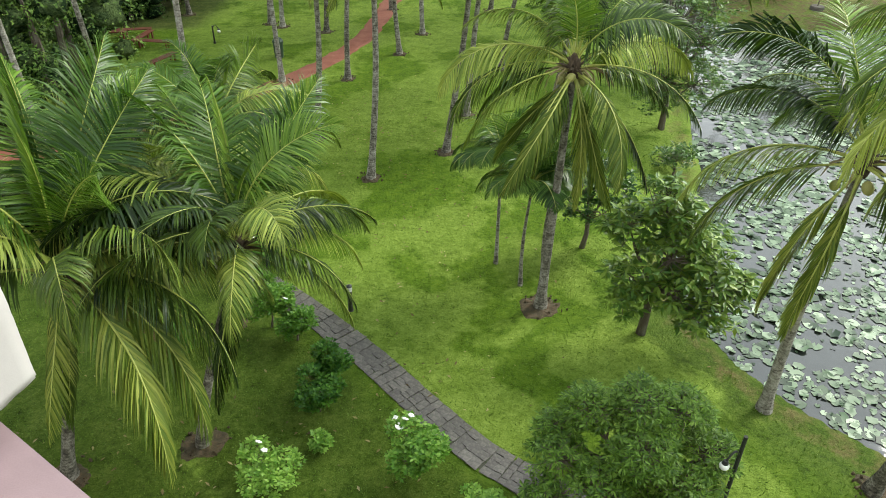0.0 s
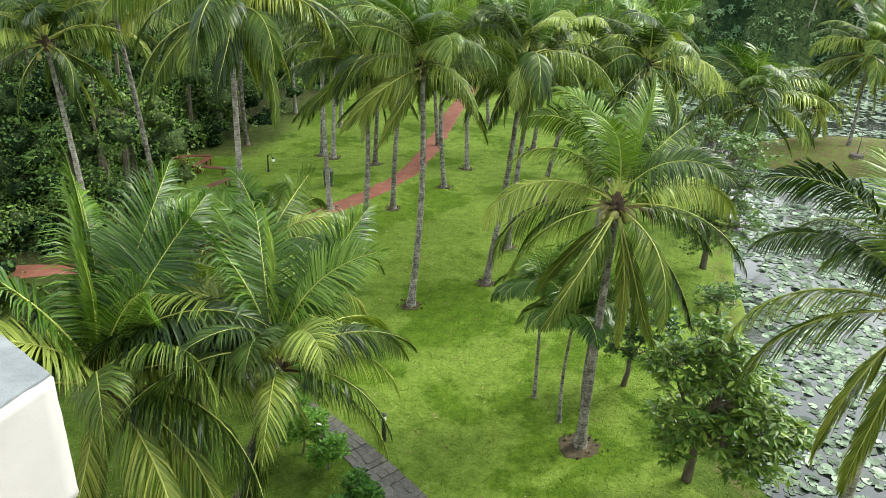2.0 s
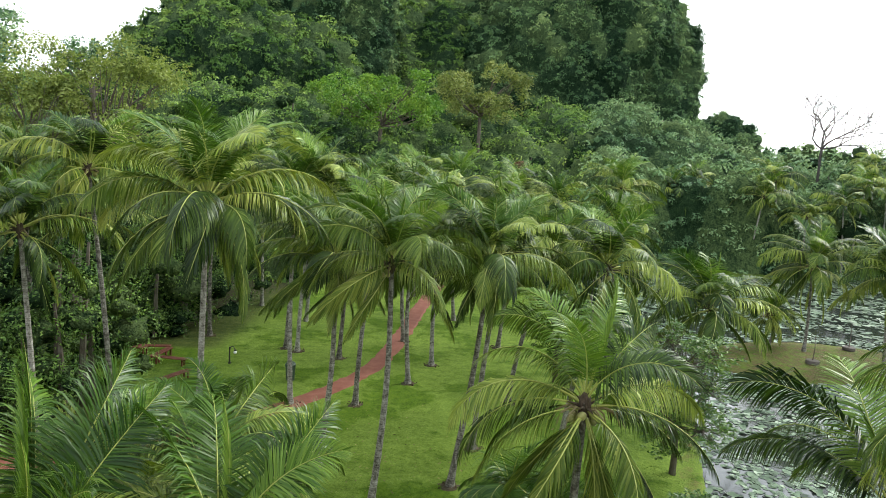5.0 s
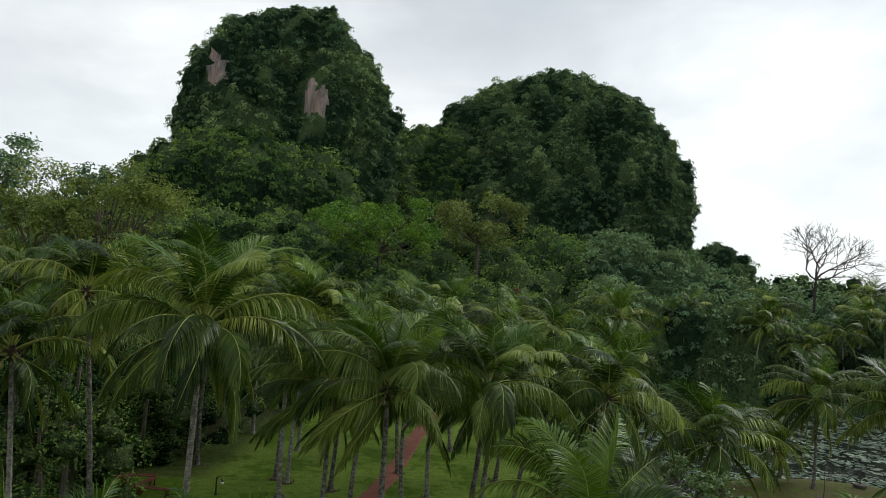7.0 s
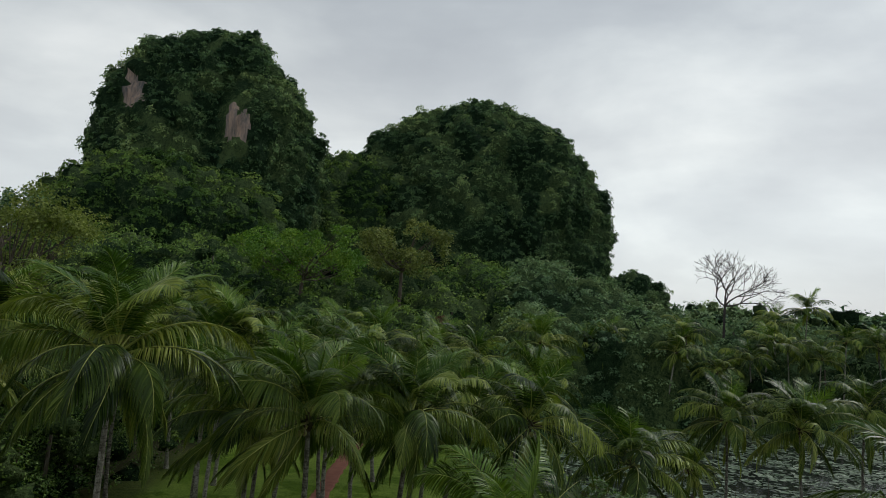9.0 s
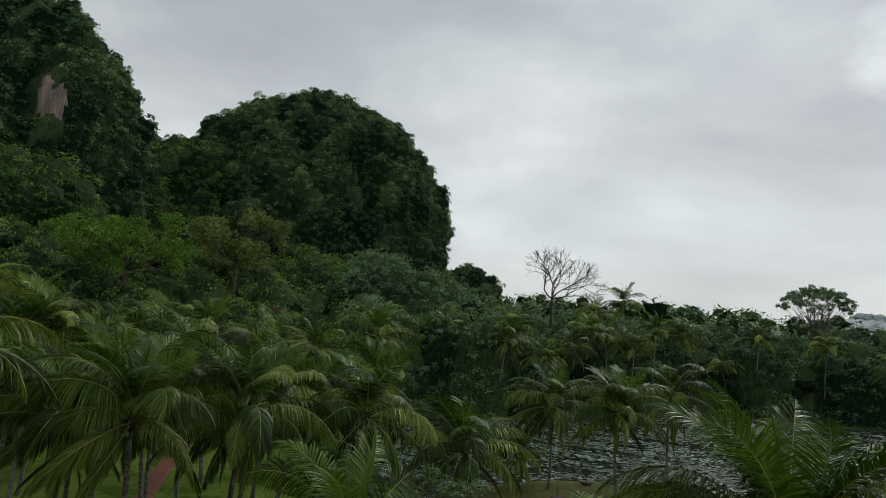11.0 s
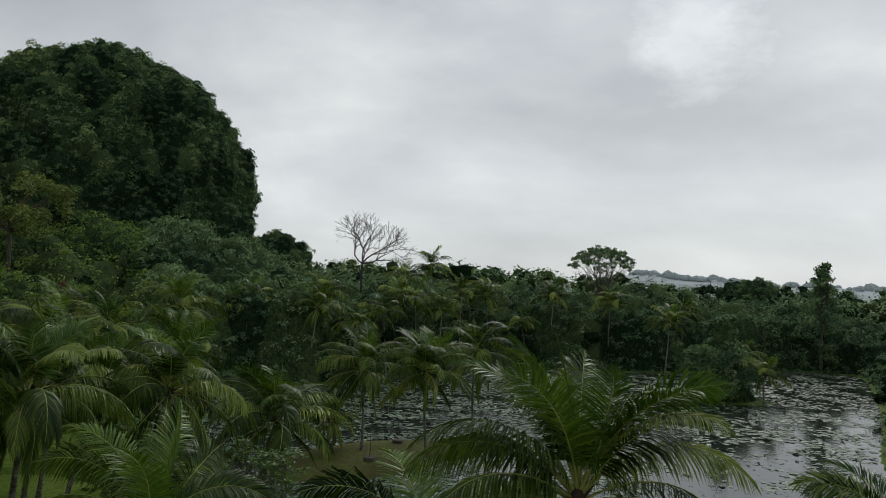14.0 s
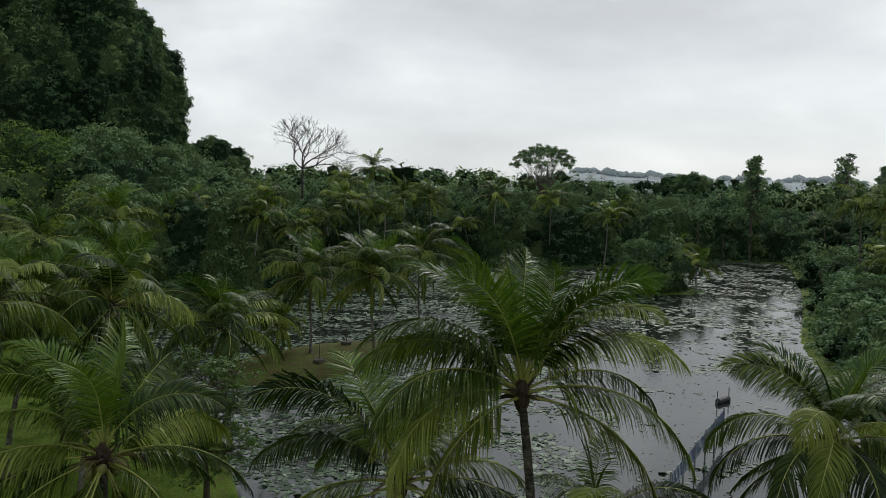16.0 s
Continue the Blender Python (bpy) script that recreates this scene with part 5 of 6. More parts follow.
def flower_bush(base, height, spread, seed, flowers):
    blobs = [(math.cos(w) * spread * 0.45, math.sin(w) * spread * 0.45, height * f, spread * 0.55) for w, f in ((0.3, 0.62), (2.2, 0.8), (4.1, 0.55), (5.4, 0.72))]
    bush, tips = rosette_tree("flowering_bush", "leafy garden bush with a few white flowers" if flowers else "small leafy green garden bush", base, height, blobs, int(150 * spread * height) + 40, 8, 0.125, 0.62, 0.1, ROSE, 0.03, seed, "bush")
    for i in range(flowers):
        top = tips[np.argsort(-tips[:, 2])[i * 3]]
        part("flower", FLOWER, bush, Matrix.Translation(Vector(top) + Vector((0, 0, 0.06))) @ pose(0, 0, 0, 30 * (i % 3 - 1), 20, 40 * i), "white blossom")


for i, (x, y, h, s, n) in enumerate(((-4.7, 18.0, 1.9, 0.85, 4), (-3.8, 17.4, 1.3, 0.7, 1), (-2.75, 14.4, 1.35, 0.7, 0), (-2.5, 15.4, 1.5, 0.6, 0), (-0.1, 12.2, 1.7, 0.85, 6), (-2.55, 13.05, 0.5, 0.3, 0), (-3.7, 11.9, 0.9, 0.9, 2), (-5.6, 20.6, 1.4, 0.9, 2), (1.5, 11.0, 0.6, 0.6, 0), (-7.0, 16.6, 1.0, 0.6, 0))):
    flower_bush((x, y), h, s, 430 + i, n)


def canopy_tree(name, label, base, crown_z, blobs, leaf, per, material, seed, radius=0.3, flat=0.65, fork=0.72):
    """A large tree seen from afar: trunk with limbs and a clumped crown."""
    rng = np.random.default_rng(seed)
    z0 = float(land(*base))
    t = thing(name, label, "tree", (*base, z0))
    blobs = np.array(blobs, float)
    blobs[:, 2] += crown_z - z0
    part("trunk", simple("trunk", limbs(rng, crown_z - z0, blobs[:, :3], radius, at=fork), BARK), t)
    k = np.repeat(np.arange(len(blobs)), 9)
    sub = blobs[k, :3] + unit(rng.normal(size=(len(k), 3)) + (0, 0, 0.2)) * blobs[k, 3:4] * 0.7 * np.array([1, 1, 0.75])
    rad = blobs[k, 3:4] * rng.uniform(0.28, 0.5, (len(k), 1)) * np.array([[1, 1, flat]])
    pos, axis, nrm, kk = crown_leaves(rng, sub, rad, per, shell=0.3)
    ln = rng.uniform(0.6, 1.2, len(pos)) * leaf
    v, f = leaf_arrays(pos, axis, nrm, ln, ln * 0.6)
    part("crown", mesh_from("crown", v, f, material, tint=np.repeat(rng.random(len(sub))[kk], 4)), t)
    return t


def round_blobs(rng, w, h, n, r):
    return [(rng.uniform(-w, w), rng.uniform(-w, w) * 0.7, rng.uniform(-h, h), r * rng.uniform(0.75, 1.2)) for _ in range(n)]


def pointed_blobs(rng, w, h, n):
    """Clumps that fill a crown which narrows towards its top."""
    out = []
    for i in range(n):
        u = (i + 0.5) / n
        r, a = w * (1 - 0.8 * u) * 0.6, i * 2.4
        out.append((r * math.cos(a), r * math.sin(a), (u - 0.55) * h, w * (0.52 - 0.28 * u) * rng.uniform(0.85, 1.15)))
    return out


rt = np.random.default_rng(77)
canopy_tree("broadleaf_tree", "large tree with light yellow-green leaves beside the grove", (-31.5, 68.0), 16.8, round_blobs(rt, 6.2, 4.4, 24, 2.6), 0.32, 74, YELLOWISH, 501)
canopy_tree("broadleaf_tree", "tall yellow-green tree at the thicket edge", (-37.0, 66.0), 14.5, round_blobs(rt, 3.5, 3.8, 12, 2.4), 0.34, 80, YELLOWISH, 502)
canopy_tree("broadleaf_tree", "tall dark rounded tree over the thicket", (-48.0, 76.5), 20.5, round_blobs(rt, 4.2, 4.0, 12, 2.6), 0.4, 55, HAZED_WOODS, 503)
canopy_tree("broadleaf_tree", "dark tree with a flat crown", (-40.5, 86.0), 22.5, round_blobs(rt, 3.6, 2.0, 8, 2.2), 0.4, 55, HAZED_WOODS, 504)
canopy_tree("broadleaf_tree", "fresh green tree below the hills", (-8.7, 101.0), 20.3, round_blobs(rt, 8.0, 2.6, 22, 2.4), 0.38, 74, FRESH, 505)
canopy_tree("broadleaf_tree", "olive brown tree below the hills", (5.6, 118.0), 23.0, round_blobs(rt, 6.0, 3.5, 16, 2.6), 0.45, 60, OLIVE, 506)
canopy_tree("broadleaf_tree", "tree with rust red young leaves", (6.4, 71.0), 12.2, round_blobs(rt, 1.6, 0.9, 6, 1.1), 0.30, 60, RUSSET, 507, 0.18)
canopy_tree("broadleaf_tree", "rounded dense green bush tree on a lake islet", (91.0, 65.5), 4.2, round_blobs(rt, 3.6, 2.6, 24, 2.3), 0.36, 110, HAZED_WOODS, 508, 0.2)
canopy_tree("broadleaf_tree", "tall dark tree above the woods", (149.0, 83.0), 15.0, pointed_blobs(rt, 4.8, 14.5, 24), 0.5, 36, HAZED_WOODS, 509)
canopy_tree("broadleaf_tree", "tall thin-crowned tree above the woods", (156.0, 67.5), 14.6, pointed_blobs(rt, 5.4, 16.0, 24), 0.5, 24, HAZED_WOODS, 510)
canopy_tree("broadleaf_tree", "broad dark tree above the woods", (160.0, 60.5), 13.8, pointed_blobs(rt, 5.8, 13.5, 24), 0.5, 36, HAZED_WOODS, 511)
canopy_tree("broadleaf_tree", "olive leafy tree on the far bank", (101.0, 33.5), 7.5, round_blobs(rt, 6.0, 2.2, 14, 2.4), 0.5, 45, OLIVE, 512)
ru = np.random.default_rng(5)
LAYERS = []
for i in range(72):
    u = (i + 0.5) / 72
    r, a = 6.3 * math.sqrt(u), i * 2.4
    LAYERS.append((r * math.cos(a), r * math.sin(a), 2.4 - 3.4 * u ** 1.5 - 1.6 * ru.random() ** 2, ru.uniform(0.6, 1.0)))
canopy_tree("broadleaf_tree", "wide flat-topped spreading tree with airy layers", (107.4, 104.7), 20.6, LAYERS, 0.34, 15, HAZED_WOODS, 513, 0.07, 0.35, 0.62)


def dead_tree(base, height, seed):
    rng = np.random.default_rng(seed)
    z0 = float(land(*base))
    t = thing("dead_tree", "bare leafless tree with fine spreading grey branches", "tree", (*base, z0))
    wood = []

    def grow(p, d, length, radius, depth):
        q = p + d * length * 0.5 + rng.normal(size=3) * length * 0.06
        e = p + d * length
        wood.append(tube([p, q, e], (radius, radius * 0.85, radius * 0.62), 5 if depth < 3 else 3, False))
        if depth >= 6:
            return
        for _ in range(5 if depth == 0 else 3 if depth in (1, 4, 5) else 2):
            side = unit(rng.normal(size=3) * np.array([1, 1, 0.55]))
            grow(e, unit(d * 0.9 + side * (1.0 if depth == 0 else 0.75) + (0, 0, 0.12)), (2.75 if depth == 0 else length * rng.uniform(0.72, 0.92)), radius * 0.68, depth + 1)

    grow(np.array((0, 0, height - 11.6)), np.array((0.05, 0, 1.0)), 1.0, 0.26, 0)
    tagged(part("branch_mass", simple("branch_mass", join(wood), DEADWOOD), t), kind="stuff")
    part("trunk", simple("trunk", tube([(0, 0, -0.3), (0.1, 0, (height - 11.6) * 0.5), (0, 0, height - 11.5)], (0.30, 0.25, 0.20), 8), DEADWOOD), t)


dead_tree((63.0, 123.0), 26.0, 601)

# ---- lily pads and floating leaves: one sheet of many ----
r_ = np.random.default_rng(31)
N = 340000
x, y = r_.uniform(8, 150, N), 4 + 104 * r_.random(N)
rr = np.hypot(x, y)
depth = lake_depth(x, y)
clump = np.array([noise.noise(Vector((a * 0.22, b * 0.22, 3.0))) + 0.6 * noise.noise(Vector((a * 0.8, b * 0.8, 9.0))) for a, b in zip(x, y)])
open_water = np.exp(-(((x - 46) * 0.86 + (y - 27) * 0.5) / 17) ** 2 - ((-(x - 46) * 0.5 + (y - 27) * 0.86) / 10) ** 2)
cover = np.interp(y - x * 0.95, (-6, 6), (0.42, 0.74)) - 0.8 * open_water
keep = (depth > 0.35) & (clump * 1.25 + cover + r_.normal(size=N) * 0.14 > 0.44) & (r_.random(N) < np.interp(rr, (20, 45, 90), (0.95, 0.55, 0.26)))
crumbs = (depth > 0.6) & ~keep & (r_.random(N) < 0.035)
sel = keep | crumbs
x, y, small = x[sel], y[sel], crumbs[sel]
n = len(x)
rad = np.where(small, r_.uniform(0.03, 0.07, n), 0.05 + 0.16 * r_.random(n) ** 1.3) * np.interp(np.hypot(x, y), (20, 45, 90), (1.0, 1.25, 1.9))
ang, tilt = r_.uniform(0, 6.28, n), r_.normal(size=(n, 2)) * np.where(r_.random((n, 1)) < 0.15, 0.30, 0.04)
K = 7
w = ang[:, None] + np.linspace(0.22, 2 * math.pi - 0.22, K)[None]
rim = rad[:, None] * (1 + 0.14 * r_.normal(size=(n, K)))
dx, dy = rim * np.cos(w), rim * np.sin(w)
dz = 0.015 + dx * tilt[:, :1] + dy * tilt[:, 1:] + 0.012 * r_.random((n, 1)) + 0.07 * rad[:, None] * r_.random((n, K)) ** 2
pads = np.concatenate([np.stack([x, y, np.full(n, LAKE_Z + 0.018)], 1)[:, None], np.stack([x[:, None] + dx, y[:, None] + dy, LAKE_Z + np.abs(dz)], -1)], 1)
fan = np.array([(0, i + 1, i + 2) for i in range(K - 1)]).ravel()
idx = (np.arange(n)[:, None] * (K + 1) + fan[None]).ravel()
me = mesh_from("lily_pads", pads.reshape(-1, 3), (idx, np.full(n * (K - 1), 3)), PAD, tint=np.repeat(np.where(small, 0.0, r_.random(n) ** 1.15), K + 1))
tagged(new("lily_pads", me), "pale green round lily pads floating in drifts", "lily pads", kind="stuff")

# ---- the building's ledge beside the balcony, and its plain front behind the camera ----
house = thing("hotel_building", "plain pale building front with a plastered ledge", "building", (0, -1.6, 0), kind="structure")
part("wall", simple("wall", block((44, 0.4, 26), (0, -0.2, 13.0), 0.02), PLASTER), house)
part("balcony_floor", simple("balcony_floor", block((3.0, 2.0, 0.18), (0.2, 1.0, 13.35), 0.02), CEMENT), house)
# added ceiling, out of view, that cuts sky light on the ledge
part("unseen_shade_ceiling", simple("unseen_shade_ceiling", block((4.0, 2.2, 0.2), (0.2, 1.1, 16.5), 0.02), PLASTER), house)
house.rotation_euler[2] = radians(-36.9)   # its front runs along this line
house.location = (-0.9, -1.2, 0)


def prism(corners, low, high, bevel=0.012, worn=0.0):
    """A plan of corners between two heights, in the world's axes."""
    bm = bmesh.new()
    base = [bm.verts.new((x, y, low)) for x, y in corners]
    face = bm.faces.new(base)
    up = bmesh.ops.extrude_face_region(bm, geom=[face])["geom"]
    bmesh.ops.translate(bm, vec=(0, 0, high - low), verts=[v for v in up if isinstance(v, bmesh.types.BMVert)])
    bmesh.ops.recalc_face_normals(bm, faces=bm.faces[:])
    bmesh.ops.bevel(bm, geom=bm.edges[:], offset=bevel, segments=2, affect="EDGES")
    if worn:
        bmesh.ops.triangulate(bm, faces=[f for f in bm.faces if len(f.verts) > 4])
        bmesh.ops.subdivide_edges(bm, edges=[e for e in bm.edges if e.calc_length() > 0.1], cuts=14, use_grid_fill=True)
        for v in bm.verts:
            v.co += worn * (noise.noise_vector(v.co * 9.0) + 0.6 * noise.noise_vector(v.co * 31.0))
    bm.verts.index_update()
    out = [tuple(v.co) for v in bm.verts], [tuple(v.index for v in f.verts) for f in bm.faces]
    bm.free()
    return out


ledge_wall = thing("parapet_wall", "white plastered parapet end with a bare cement top", "wall", kind="structure")
K = np.array((-2.225, 3.335))
side, back = np.array((-0.31, -0.95)), np.array((-0.80, 0.60))
part("plaster_body", simple("plaster_body", prism([K, K + side * 1.3, K + side * 1.3 + back * 1.6, K + back * 1.6], 11.83, 12.68, 0.014, 0.006), PLASTER, True), ledge_wall)
part("cement_top", simple("cement_top", prism([K - (side + back) * -0.012, K + side * 1.3, K + side * 1.3 + back * 1.6, K + back * 1.6 + side * 0.012], 12.684, 12.70, 0.004, 0.007), CEMENT), ledge_wall, label="bare grey cement top")
E0 = np.array((-2.63, 3.33))
inward = np.array((-0.6, -0.8))
tagged(new("ledge_slab", simple("ledge_slab", prism([E0 - back * 1.6, E0 + back * 3.0, E0 + back * 3.0 + inward * 1.9, E0 - back * 1.6 + inward * 1.9], 11.35, 11.6), PINK)), "pink painted concrete ledge of the building", "ledge", kind="structure")


# ---- paving ----
PATH_AXIS = ((-7.4, 22.4), (-5.6, 20.6), (-4.2, 19.4), (-2.75, 17.95), (-1.3, 16.35), (0.2, 14.5), (1.5, 13.0), (2.4, 12.25), (3.6, 11.3), (5.2, 10.2), (7.2, 9.0))


def curve_points(points, gap):
    p = np.array(points, float)
    fine = []
    for i in range(len(p) - 1):
        a, b, c, d = p[max(i - 1, 0)], p[i], p[i + 1], p[min(i + 2, len(p) - 1)]
        for t in np.linspace(0, 1, 20, endpoint=False):
            fine.append(0.5 * (2 * b + (c - a) * t + (2 * a - 5 * b + 4 * c - d) * t * t + (3 * b - a - 3 * c + d) * t ** 3))
    fine = np.array(fine + [p[-1]])
    run = np.concatenate([[0], np.cumsum(np.linalg.norm(np.diff(fine, axis=0), axis=1))])
    s = np.arange(0, run[-1], gap)
    q = np.stack([np.interp(s, run, fine[:, 0]), np.interp(s, run, fine[:, 1])], 1)
    tan = unit(np.gradient(q, axis=0))
    return q, tan


def ribbon(points, tangents, width, lift, wobble=0.0, seed=0, across=7, crown=0.0):
    rng = np.random.default_rng(seed)
    verts, faces = [], []
    for i, (p, t) in enumerate(zip(points, tangents)):
        nrm = np.array([-t[1], t[0]])
        wl, wr = width / 2 + rng.normal() * wobble, width / 2 + rng.normal() * wobble
        for k in range(across):
            f = k / (across - 1)
            xy = p + nrm * (-wl + (wl + wr) * f)
            edge = -0.06 if k in (0, across - 1) else 0.0
            verts.append((xy[0], xy[1], float(land(xy[0], xy[1])) + lift + edge + crown * 4 * f * (1 - f)))
    m = across
    for i in range(len(points) - 1):
        for k in range(m - 1):
            a = i * m + k
            faces.append((a, a + m, a + m + 1, a + 1))
    return verts, faces


q, tan = curve_points(PATH_AXIS, 0.25)
path = tagged(new("garden_path", simple("garden_path", ribbon(q, tan, 1.06, 0.012, 0.02, 5), JOINT)), "narrow footpath of wet dark stone slabs", "path", kind="structure")
red_q, red_tan = curve_points(((-24.0, 28.6), (-15.4, 31.3), (-11.2, 35.4), (-7.4, 39.6), (-5.0, 43.6), (-3.6, 47.6), (-2.7, 52.5), (-1.9, 58.5), (-1.0, 66.0), (0.5, 76.0)), 0.5)
tagged(new("red_path", simple("red_path", ribbon(red_q, red_tan, 1.5, 0.03, 0.06, 6, 7, 0.02), REDPATH)), "brick red footpath winding through the palm grove", "path", kind="structure")

# ---- small things on the lawn ----


def bollard(base):
    b = thing("bollard_light", "black garden bollard light with a white head", "lamp", (*base, float(land(*base))))
    part("post", simple("post", tube([(0, 0, -0.1), (0, 0, 0.02), (0, 0, 0.03), (0, 0, 0.78)], (0.10, 0.10, 0.075, 0.075), 14), BLACK), b)
    part("diffuser", simple("diffuser", tube([(0, 0, 0.78), (0, 0, 0.80), (0, 0, 0.96), (0, 0, 0.97)], (0.06, 0.085, 0.085, 0.06), 14), GLOBE), b, label="white diffuser")
    part("cap", simple("cap", tube([(0, 0, 0.97), (0, 0, 1.0), (0, 0, 1.04)], (0.095, 0.095, 0.03), 14), BLACK), b)


bollard((-2.26, 18.9))


def globe_lamp(base, height, turn, lean=0.0, drop=0.15):
    z0 = float(land(*base))
    b = thing("garden_lamp", "black garden lamp post with a hanging white globe", "lamp", (*base, z0))
    part("post", simple("post", tube([(0, 0, -0.1), (0, 0, 0.1), (0, 0, 0.12), (lean, 0, height)], (0.09, 0.09, 0.055, 0.045), 10), BLACK), b)
    c, s = math.cos(radians(turn)), math.sin(radians(turn))
    arm = [(lean + c * 0.36 * u, s * 0.36 * u, height - drop + 0.22 * math.sin(math.pi * u) - 0.05 * u) for u in np.linspace(0, 1, 9)]
    bracket = part("arm", simple("arm", tube(arm, [0.025] * 9, 8), BLACK), b)
    e = np.array(arm[-1])
    part("globe", simple("globe", ball(e - (0, 0, 0.13), 0.11, 14, 9), GLOBE, True), bracket, label="white glass globe")
    part("collar", simple("collar", tube([e + (0, 0, 0.04), e - (0, 0, 0.05)], (0.05, 0.08), 10), BLACK), bracket)


globe_lamp((-12.9, 45.6), 1.1, 0)
globe_lamp((7.0, 10.6), 3.1, 200, 0.0, 0.6)

litter_bin = thing("litter_bin", "dark green litter bin on the lawn", "bin", (-8.5, 43.2, float(land(-8.5, 43.2))))
part("body", simple("body", tube([(0, 0, 0), (0, 0, 0.05), (0, 0, 0.85), (0, 0, 0.9)], (0.24, 0.26, 0.31, 0.33), 14), BIN), litter_bin)
part("lid", simple("lid", tube([(0, 0, 0.9), (0, 0, 1.0), (0, 0, 1.15), (0, 0, 1.2)], (0.34, 0.33, 0.22, 0.05), 14), BIN), litter_bin, label="domed lid")


def bench(base, turn):
    b = thing("garden_bench", "low red painted wooden garden bench", "bench", (*base, float(land(*base))), "red garden benches")
    b.rotation_euler[2] = radians(turn)
    for k in range(3):
        part("seat_slat", simple("seat_slat", block((2.2, 0.13, 0.05), (0, -0.16 + 0.16 * k, 0.45), 0.008), REDWOOD), b)
    for sx in (-0.85, 0.85):
        for sy in (-0.16, 0.16):
            part("leg", simple("leg", block((0.09, 0.09, 0.45), (sx, sy, 0.2), 0.008), REDWOOD), b)


for at, turn in (((-18.4, 47.2), 10), ((-16.4, 44.8), -8), ((-15.0, 41.8), 65), ((-17.4, 45.9), 80)):
    bench(at, turn)
table = thing("garden_table", "red painted wooden garden table", "table", (-19.2, 46.0, float(land(-19.2, 46.0))))
part("tabletop", simple("tabletop", block((1.7, 0.8, 0.06), (0, 0, 0.74), 0.01), REDWOOD), table)
for sx in (-0.7, 0.7):
    for sy in (-0.3, 0.3):
        part("leg", simple("leg", block((0.08, 0.08, 0.74), (sx, sy, 0.35), 0.008), REDWOOD), table)

for i, (x, y) in enumerate(((29.3, 54.3), (34.7, 59.0))):
    z0 = float(land(x, y))
    planter = thing("sapling_planter", "round stone ring planter with a thin sapling", "planter", (x, y, z0), "islet planters")
    prof = ((0.0, 0.46), (0.05, 0.50), (0.26, 0.50), (0.30, 0.45))
    part("ring", simple("ring", tube([(0, 0, a) for a, _ in prof], [b for _, b in prof], 18), STONE), planter)
    part("stem", simple("stem", tube([(0, 0, 0.28), (0.05, 0, 1.2), (0, 0.05, 2.2)], (0.05, 0.035, 0.015), 6), BARK), planter, label="thin bare sapling stem")

# jetty railing out in the lake
rail = thing("lake_railing", "blue and grey picket railing on posts in the lake", "railing", (29.5, 19.9, LAKE_Z))
along = Vector((11.6, 4.2, 0))
nrm = along.normalized()
for i in range(6):
    p = along * (i / 5)
    part("post", simple("post", tube([(p.x, p.y, -0.8), (p.x, p.y, 1.9)], (0.05, 0.05), 8), STEEL), rail)
for h in (0.95, 1.75):
    part("rail", simple("rail", tube([(0, 0, h), tuple(along + Vector((0, 0, h)))], (0.035, 0.035), 6), STEEL), rail)
PICKET = simple("picket", block((0.10, 0.03, 0.9), (0, 0, 0), 0.005), BLUEPAINT)
for i in range(44):
    p = along * ((i + 0.5) / 44)
    part("picket", PICKET, rail, Matrix.Translation((p.x, p.y, 1.35 + 0.04 * math.sin(i * 2.1))) @ Matrix.Rotation(math.atan2(along.y, along.x), 4, "Z"))

pontoon = thing("pontoon", "small dark floating pontoon with two posts", "pontoon", (47.9, 28.2, LAKE_Z))
part("float", simple("float", tube([(-0.7, 0, 0.05), (-0.6, 0, 0.12), (0.6, 0, 0.12), (0.7, 0, 0.05)], (0.12, 0.26, 0.26, 0.12), 10), BLACK), pontoon)
for sx in (-0.75, 0.75):
    part("post", simple("post", tube([(sx, 0, -0.6), (sx, 0, 1.0)], (0.035, 0.035), 6), STEEL), pontoon)

# fallen leaves and small tufts on the lawn
rl = np.random.default_rng(52)
n = 1100
hub = rl.integers(0, 70, n)
x = rl.uniform(-10, 11, 70)[hub] + rl.normal(size=n) * 1.5
y = rl.uniform(9, 42, 70)[hub] + rl.normal(size=n) * 1.5
ok = lake_depth(x, y) < -0.2
x, y = x[ok], y[ok]
pos = np.stack([x, y, land(x, y) + 0.03], 1)
w = rl.uniform(0, 6.28, len(x))
axis = np.stack([np.cos(w), np.sin(w), rl.uniform(-0.1, 0.25, len(x))], 1)
ln = rl.uniform(0.06, 0.2, len(x))
v, f = leaf_arrays(pos, unit(axis), unit(np.stack([rl.normal(size=len(x)) * 0.3, rl.normal(size=len(x)) * 0.3, np.ones(len(x))], 1)), ln, ln * 0.4, 0.3)
tagged(new("fallen_leaves", mesh_from("fallen_leaves", v, f, LITTER)), "dry brown leaves scattered on the grass", "leaves", kind="stuff")

n = 45000
x, y = rl.uniform(-14, 13, n), 8 + 26 * rl.random(n) ** 1.3
ok = lake_depth(x, y) < -0.05
x, y = x[ok], y[ok]
w = rl.uniform(0, 6.28, len(x))
axis = unit(np.stack([np.cos(w) * 0.8, np.sin(w) * 0.8, rl.uniform(0.3, 1.0, len(x))], 1))
ln = rl.uniform(0.05, 0.11, len(x))
GRASS = leaf_material("grass_blade", (0.035, 0.075, 0.008), (0.075, 0.140, 0.014), (0.14, 0.205, 0.03), 0.6, 0.3, patch=0.3)
v, f = leaf_arrays(np.stack([x, y, land(x, y) - 0.005], 1), axis, unit(np.cross(axis, rl.normal(size=axis.shape))), ln, ln * 0.28, 0.1)
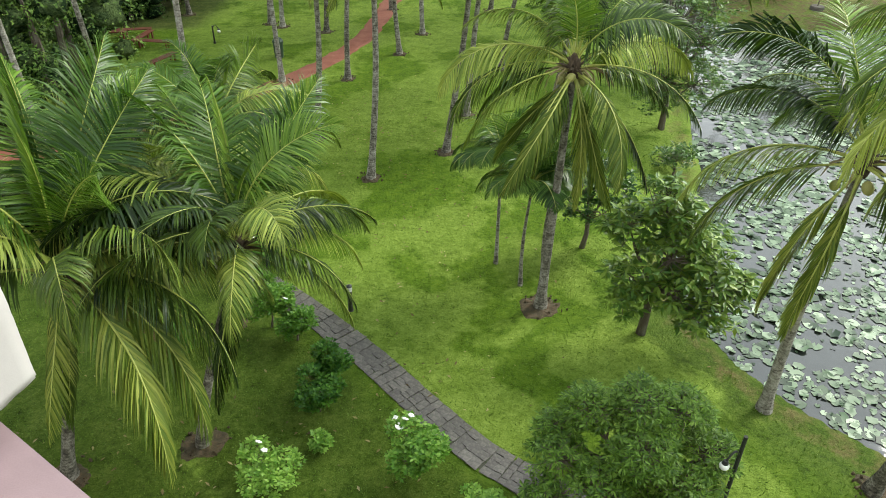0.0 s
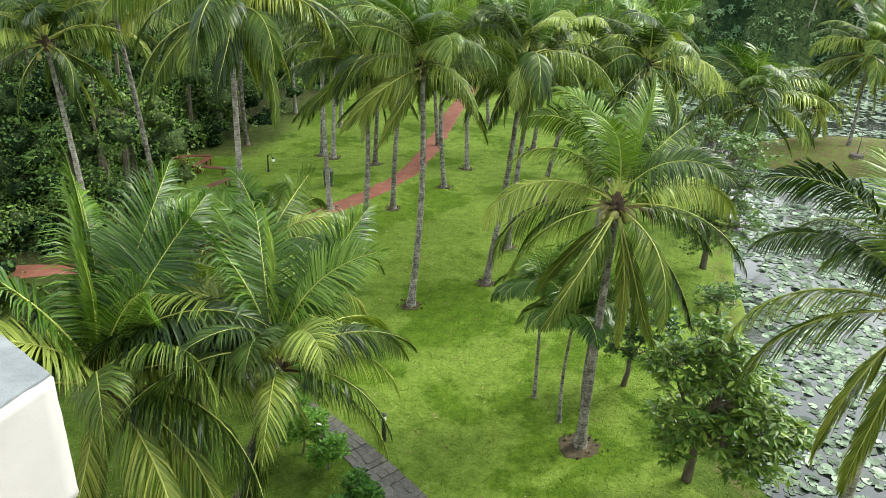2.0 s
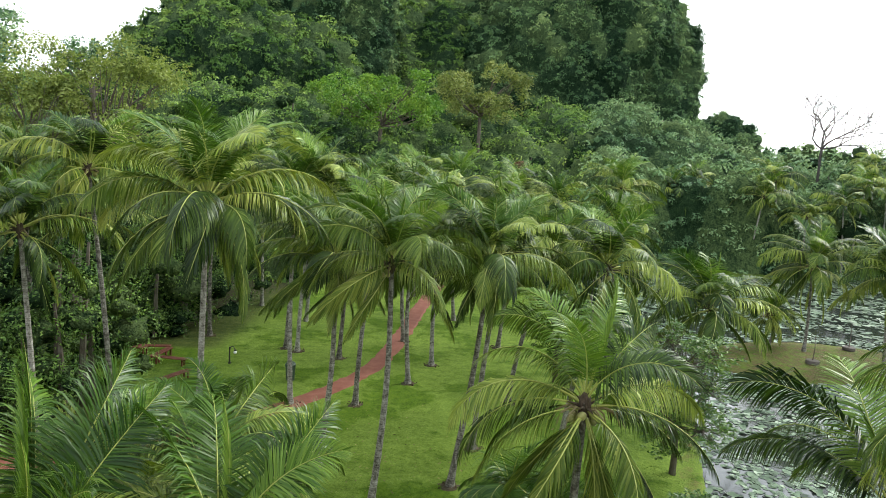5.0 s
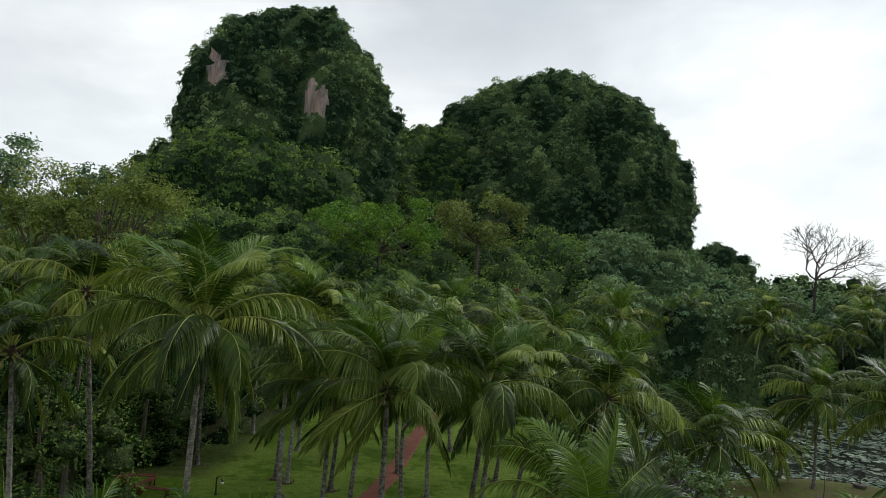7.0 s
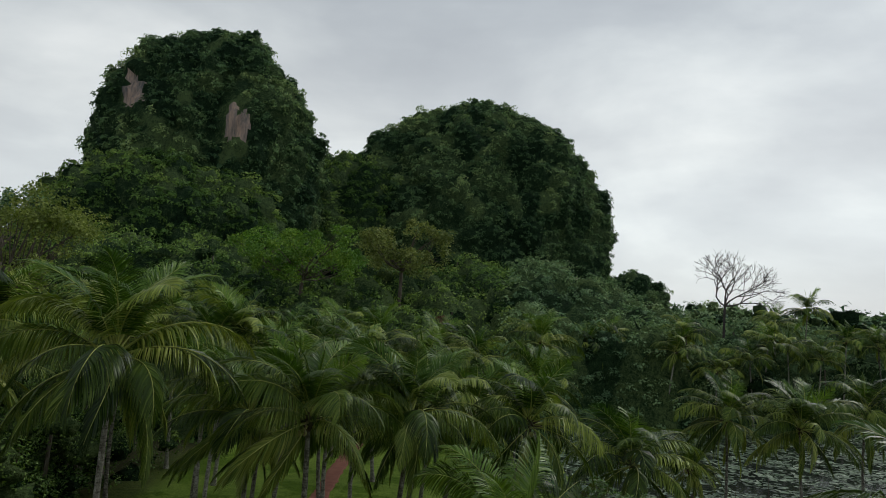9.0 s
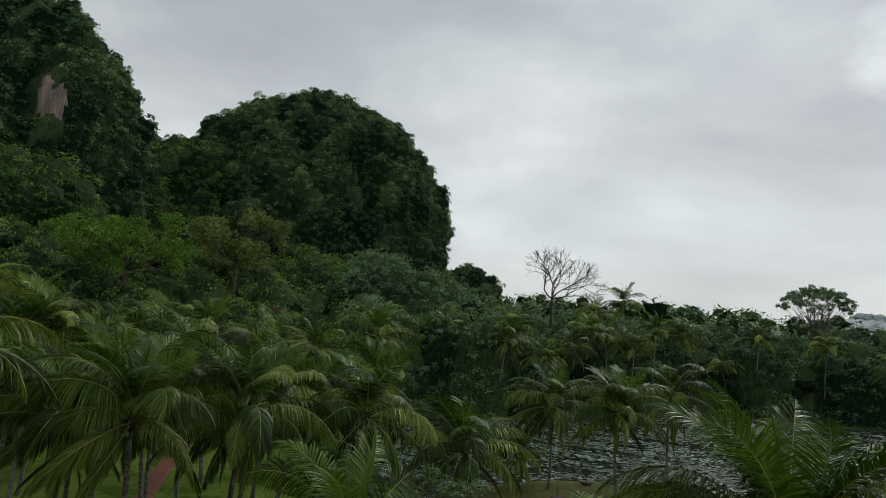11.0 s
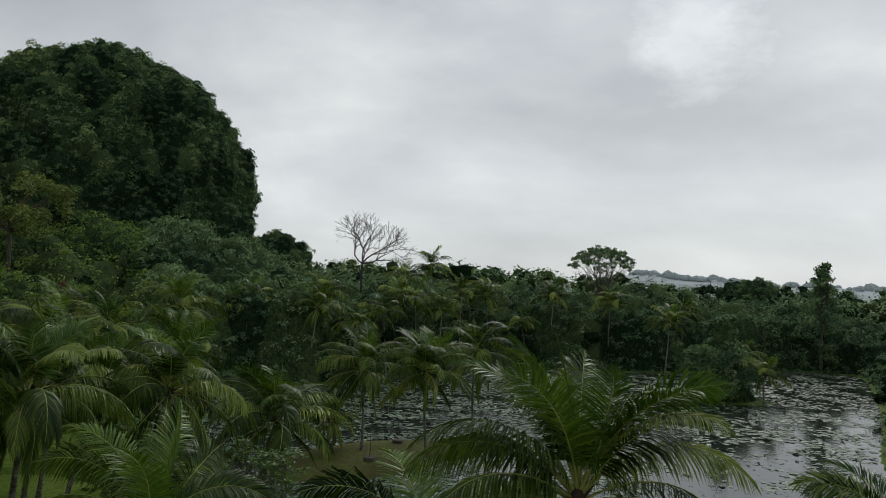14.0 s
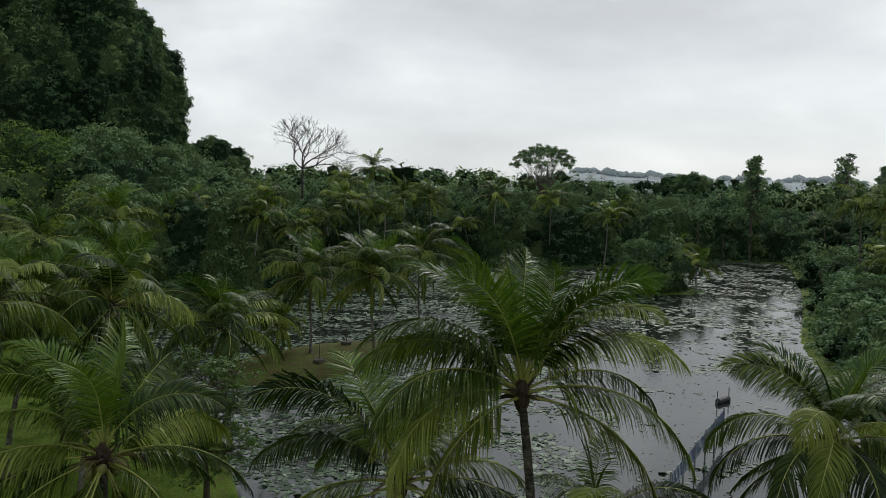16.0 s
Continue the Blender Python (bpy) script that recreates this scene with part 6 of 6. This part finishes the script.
tagged(new("grass", mesh_from("grass", v, f, GRASS)), "short green grass tufts of the lawn", "grass", kind="stuff")

# ---- far ridge with a town ----
az = np.radians(np.linspace(-60, 125, 120))
prof = (26 + 5 * np.sin(az * 9) + 3 * np.sin(az * 23 + 1) + 1.5 * np.sin(az * 61)) * (0.45 + 0.55 * smooth((np.degrees(az) - 43) / 5))
verts, faces = [], []
for i, (a, h) in enumerate(zip(az, prof)):
    for dist, z in ((820, -6), (880, h * 0.7), (940, h), (1100, -6)):
        verts.append((dist * math.sin(a), dist * math.cos(a), z))
for i in range(len(az) - 1):
    for k in range(3):
        a = i * 4 + k
        faces.append((a, a + 4, a + 5, a + 1))
tagged(new("backdrop_ridge", mesh_from("backdrop_ridge", verts, faces, HAZED_RIDGE, True)), "distant ridge with rain haze painted into its pale colour", "ridge", kind="structure")
rh = np.random.default_rng(8)
grown = []
for i in range(170):
    a, dist = radians(float(rh.uniform(43, 80))), float(rh.uniform(930, 955))
    h = float(np.interp(a, az, prof))
    size = rh.uniform(2.2, 5.0) * (1.6 if i % 17 == 0 else 1.0)
    grown.append(ball((dist * math.sin(a), dist * math.cos(a), h - 1.0 + size * 0.5), (size * rh.uniform(1.0, 2.2), size * 1.4, size), 8, 5, 0.16, rh))
tagged(new("ridge_trees", simple("ridge_trees", join(grown), HAZED_RIDGETREE)), "trees along the distant ridge, haze painted into their pale colour", "trees", kind="stuff")
BODY = simple("house_wall", block((9, 7, 5), (0, 0, 2.5), 0.1), HOUSEWALL)
ROOF = simple("roof", ([(-5, -4, 5), (5, -4, 5), (5, 4, 5), (-5, 4, 5), (-5, 0, 6.8), (5, 0, 6.8)], [(0, 1, 5, 4), (2, 3, 4, 5), (0, 4, 3), (1, 2, 5), (3, 2, 1, 0)]), HOUSEROOF)
for i in range(48):
    a = radians(float(rh.uniform(49, 72)))
    dist = float(rh.uniform(845, 935))
    h = 26 + 5 * math.sin(a * 9) + 3 * math.sin(a * 23 + 1) + 1.5 * math.sin(a * 61)
    z = (h * 0.7 * (dist - 820) / 60 if dist < 880 else h * (0.7 + 0.3 * (dist - 880) / 60)) - 1.5
    home = thing("house", "small pale house on the distant ridge", "house", (dist * math.sin(a), dist * math.cos(a), z), "town houses")
    home.rotation_euler[2] = float(rh.uniform(0, 3))
    home.scale = (0.62, 0.62, 0.62)
    part("house_wall", BODY, home)
    part("roof", ROOF, home)

# ---- path stones, last ----
rs = np.random.default_rng(66)
SLABS = []
for i in range(10):
    wd, lg = (0.33, 0.50, 0.44)[i % 3], (0.42, 0.36, 0.52)[(i // 3) % 3]
    v, f = block((1, 1, 0.05), (0, 0, 0), 0.012)
    v = [(a + 0.05 * rs.normal() * (abs(a) > 0.3), b + 0.05 * rs.normal() * (abs(b) > 0.3), c) for a, b, c in v]
    SLABS.append(mesh_from("slab", v, f, SLATE))
s, i = 0.0, 0
q, tan = curve_points(PATH_AXIS, 0.05)
while s < len(q) - 10:
    lg = float(rs.uniform(0.20, 0.36))
    k = min(len(q) - 1, int(s + lg / 0.1))
    p, t = q[k], tan[k]
    many = 3 if rs.random() < 0.6 else 4
    cuts = np.arange(1, many) / many + rs.uniform(-0.06, 0.06, many - 1)
    edges = np.concatenate([[0], cuts, [1]]) * 1.0 - 0.5
    for a, b in zip(edges[:-1], edges[1:]):
        mid, wd = (a + b) / 2, (b - a) - 0.03
        xy = p + np.array([-t[1], t[0]]) * mid
        m = Matrix.Translation((xy[0], xy[1], float(land(*xy)) + 0.022 + rs.normal() * 0.004)) @ Matrix.Rotation(math.atan2(t[1], t[0]) + rs.normal() * 0.02, 4, "Z") @ Matrix.Rotation(rs.normal() * 0.015, 4, "X") @ Matrix.Diagonal((lg - 0.03, wd, 1, 1))
        part("slab", SLABS[i % 10], path, m)
        i += 1
    s += lg / 0.05
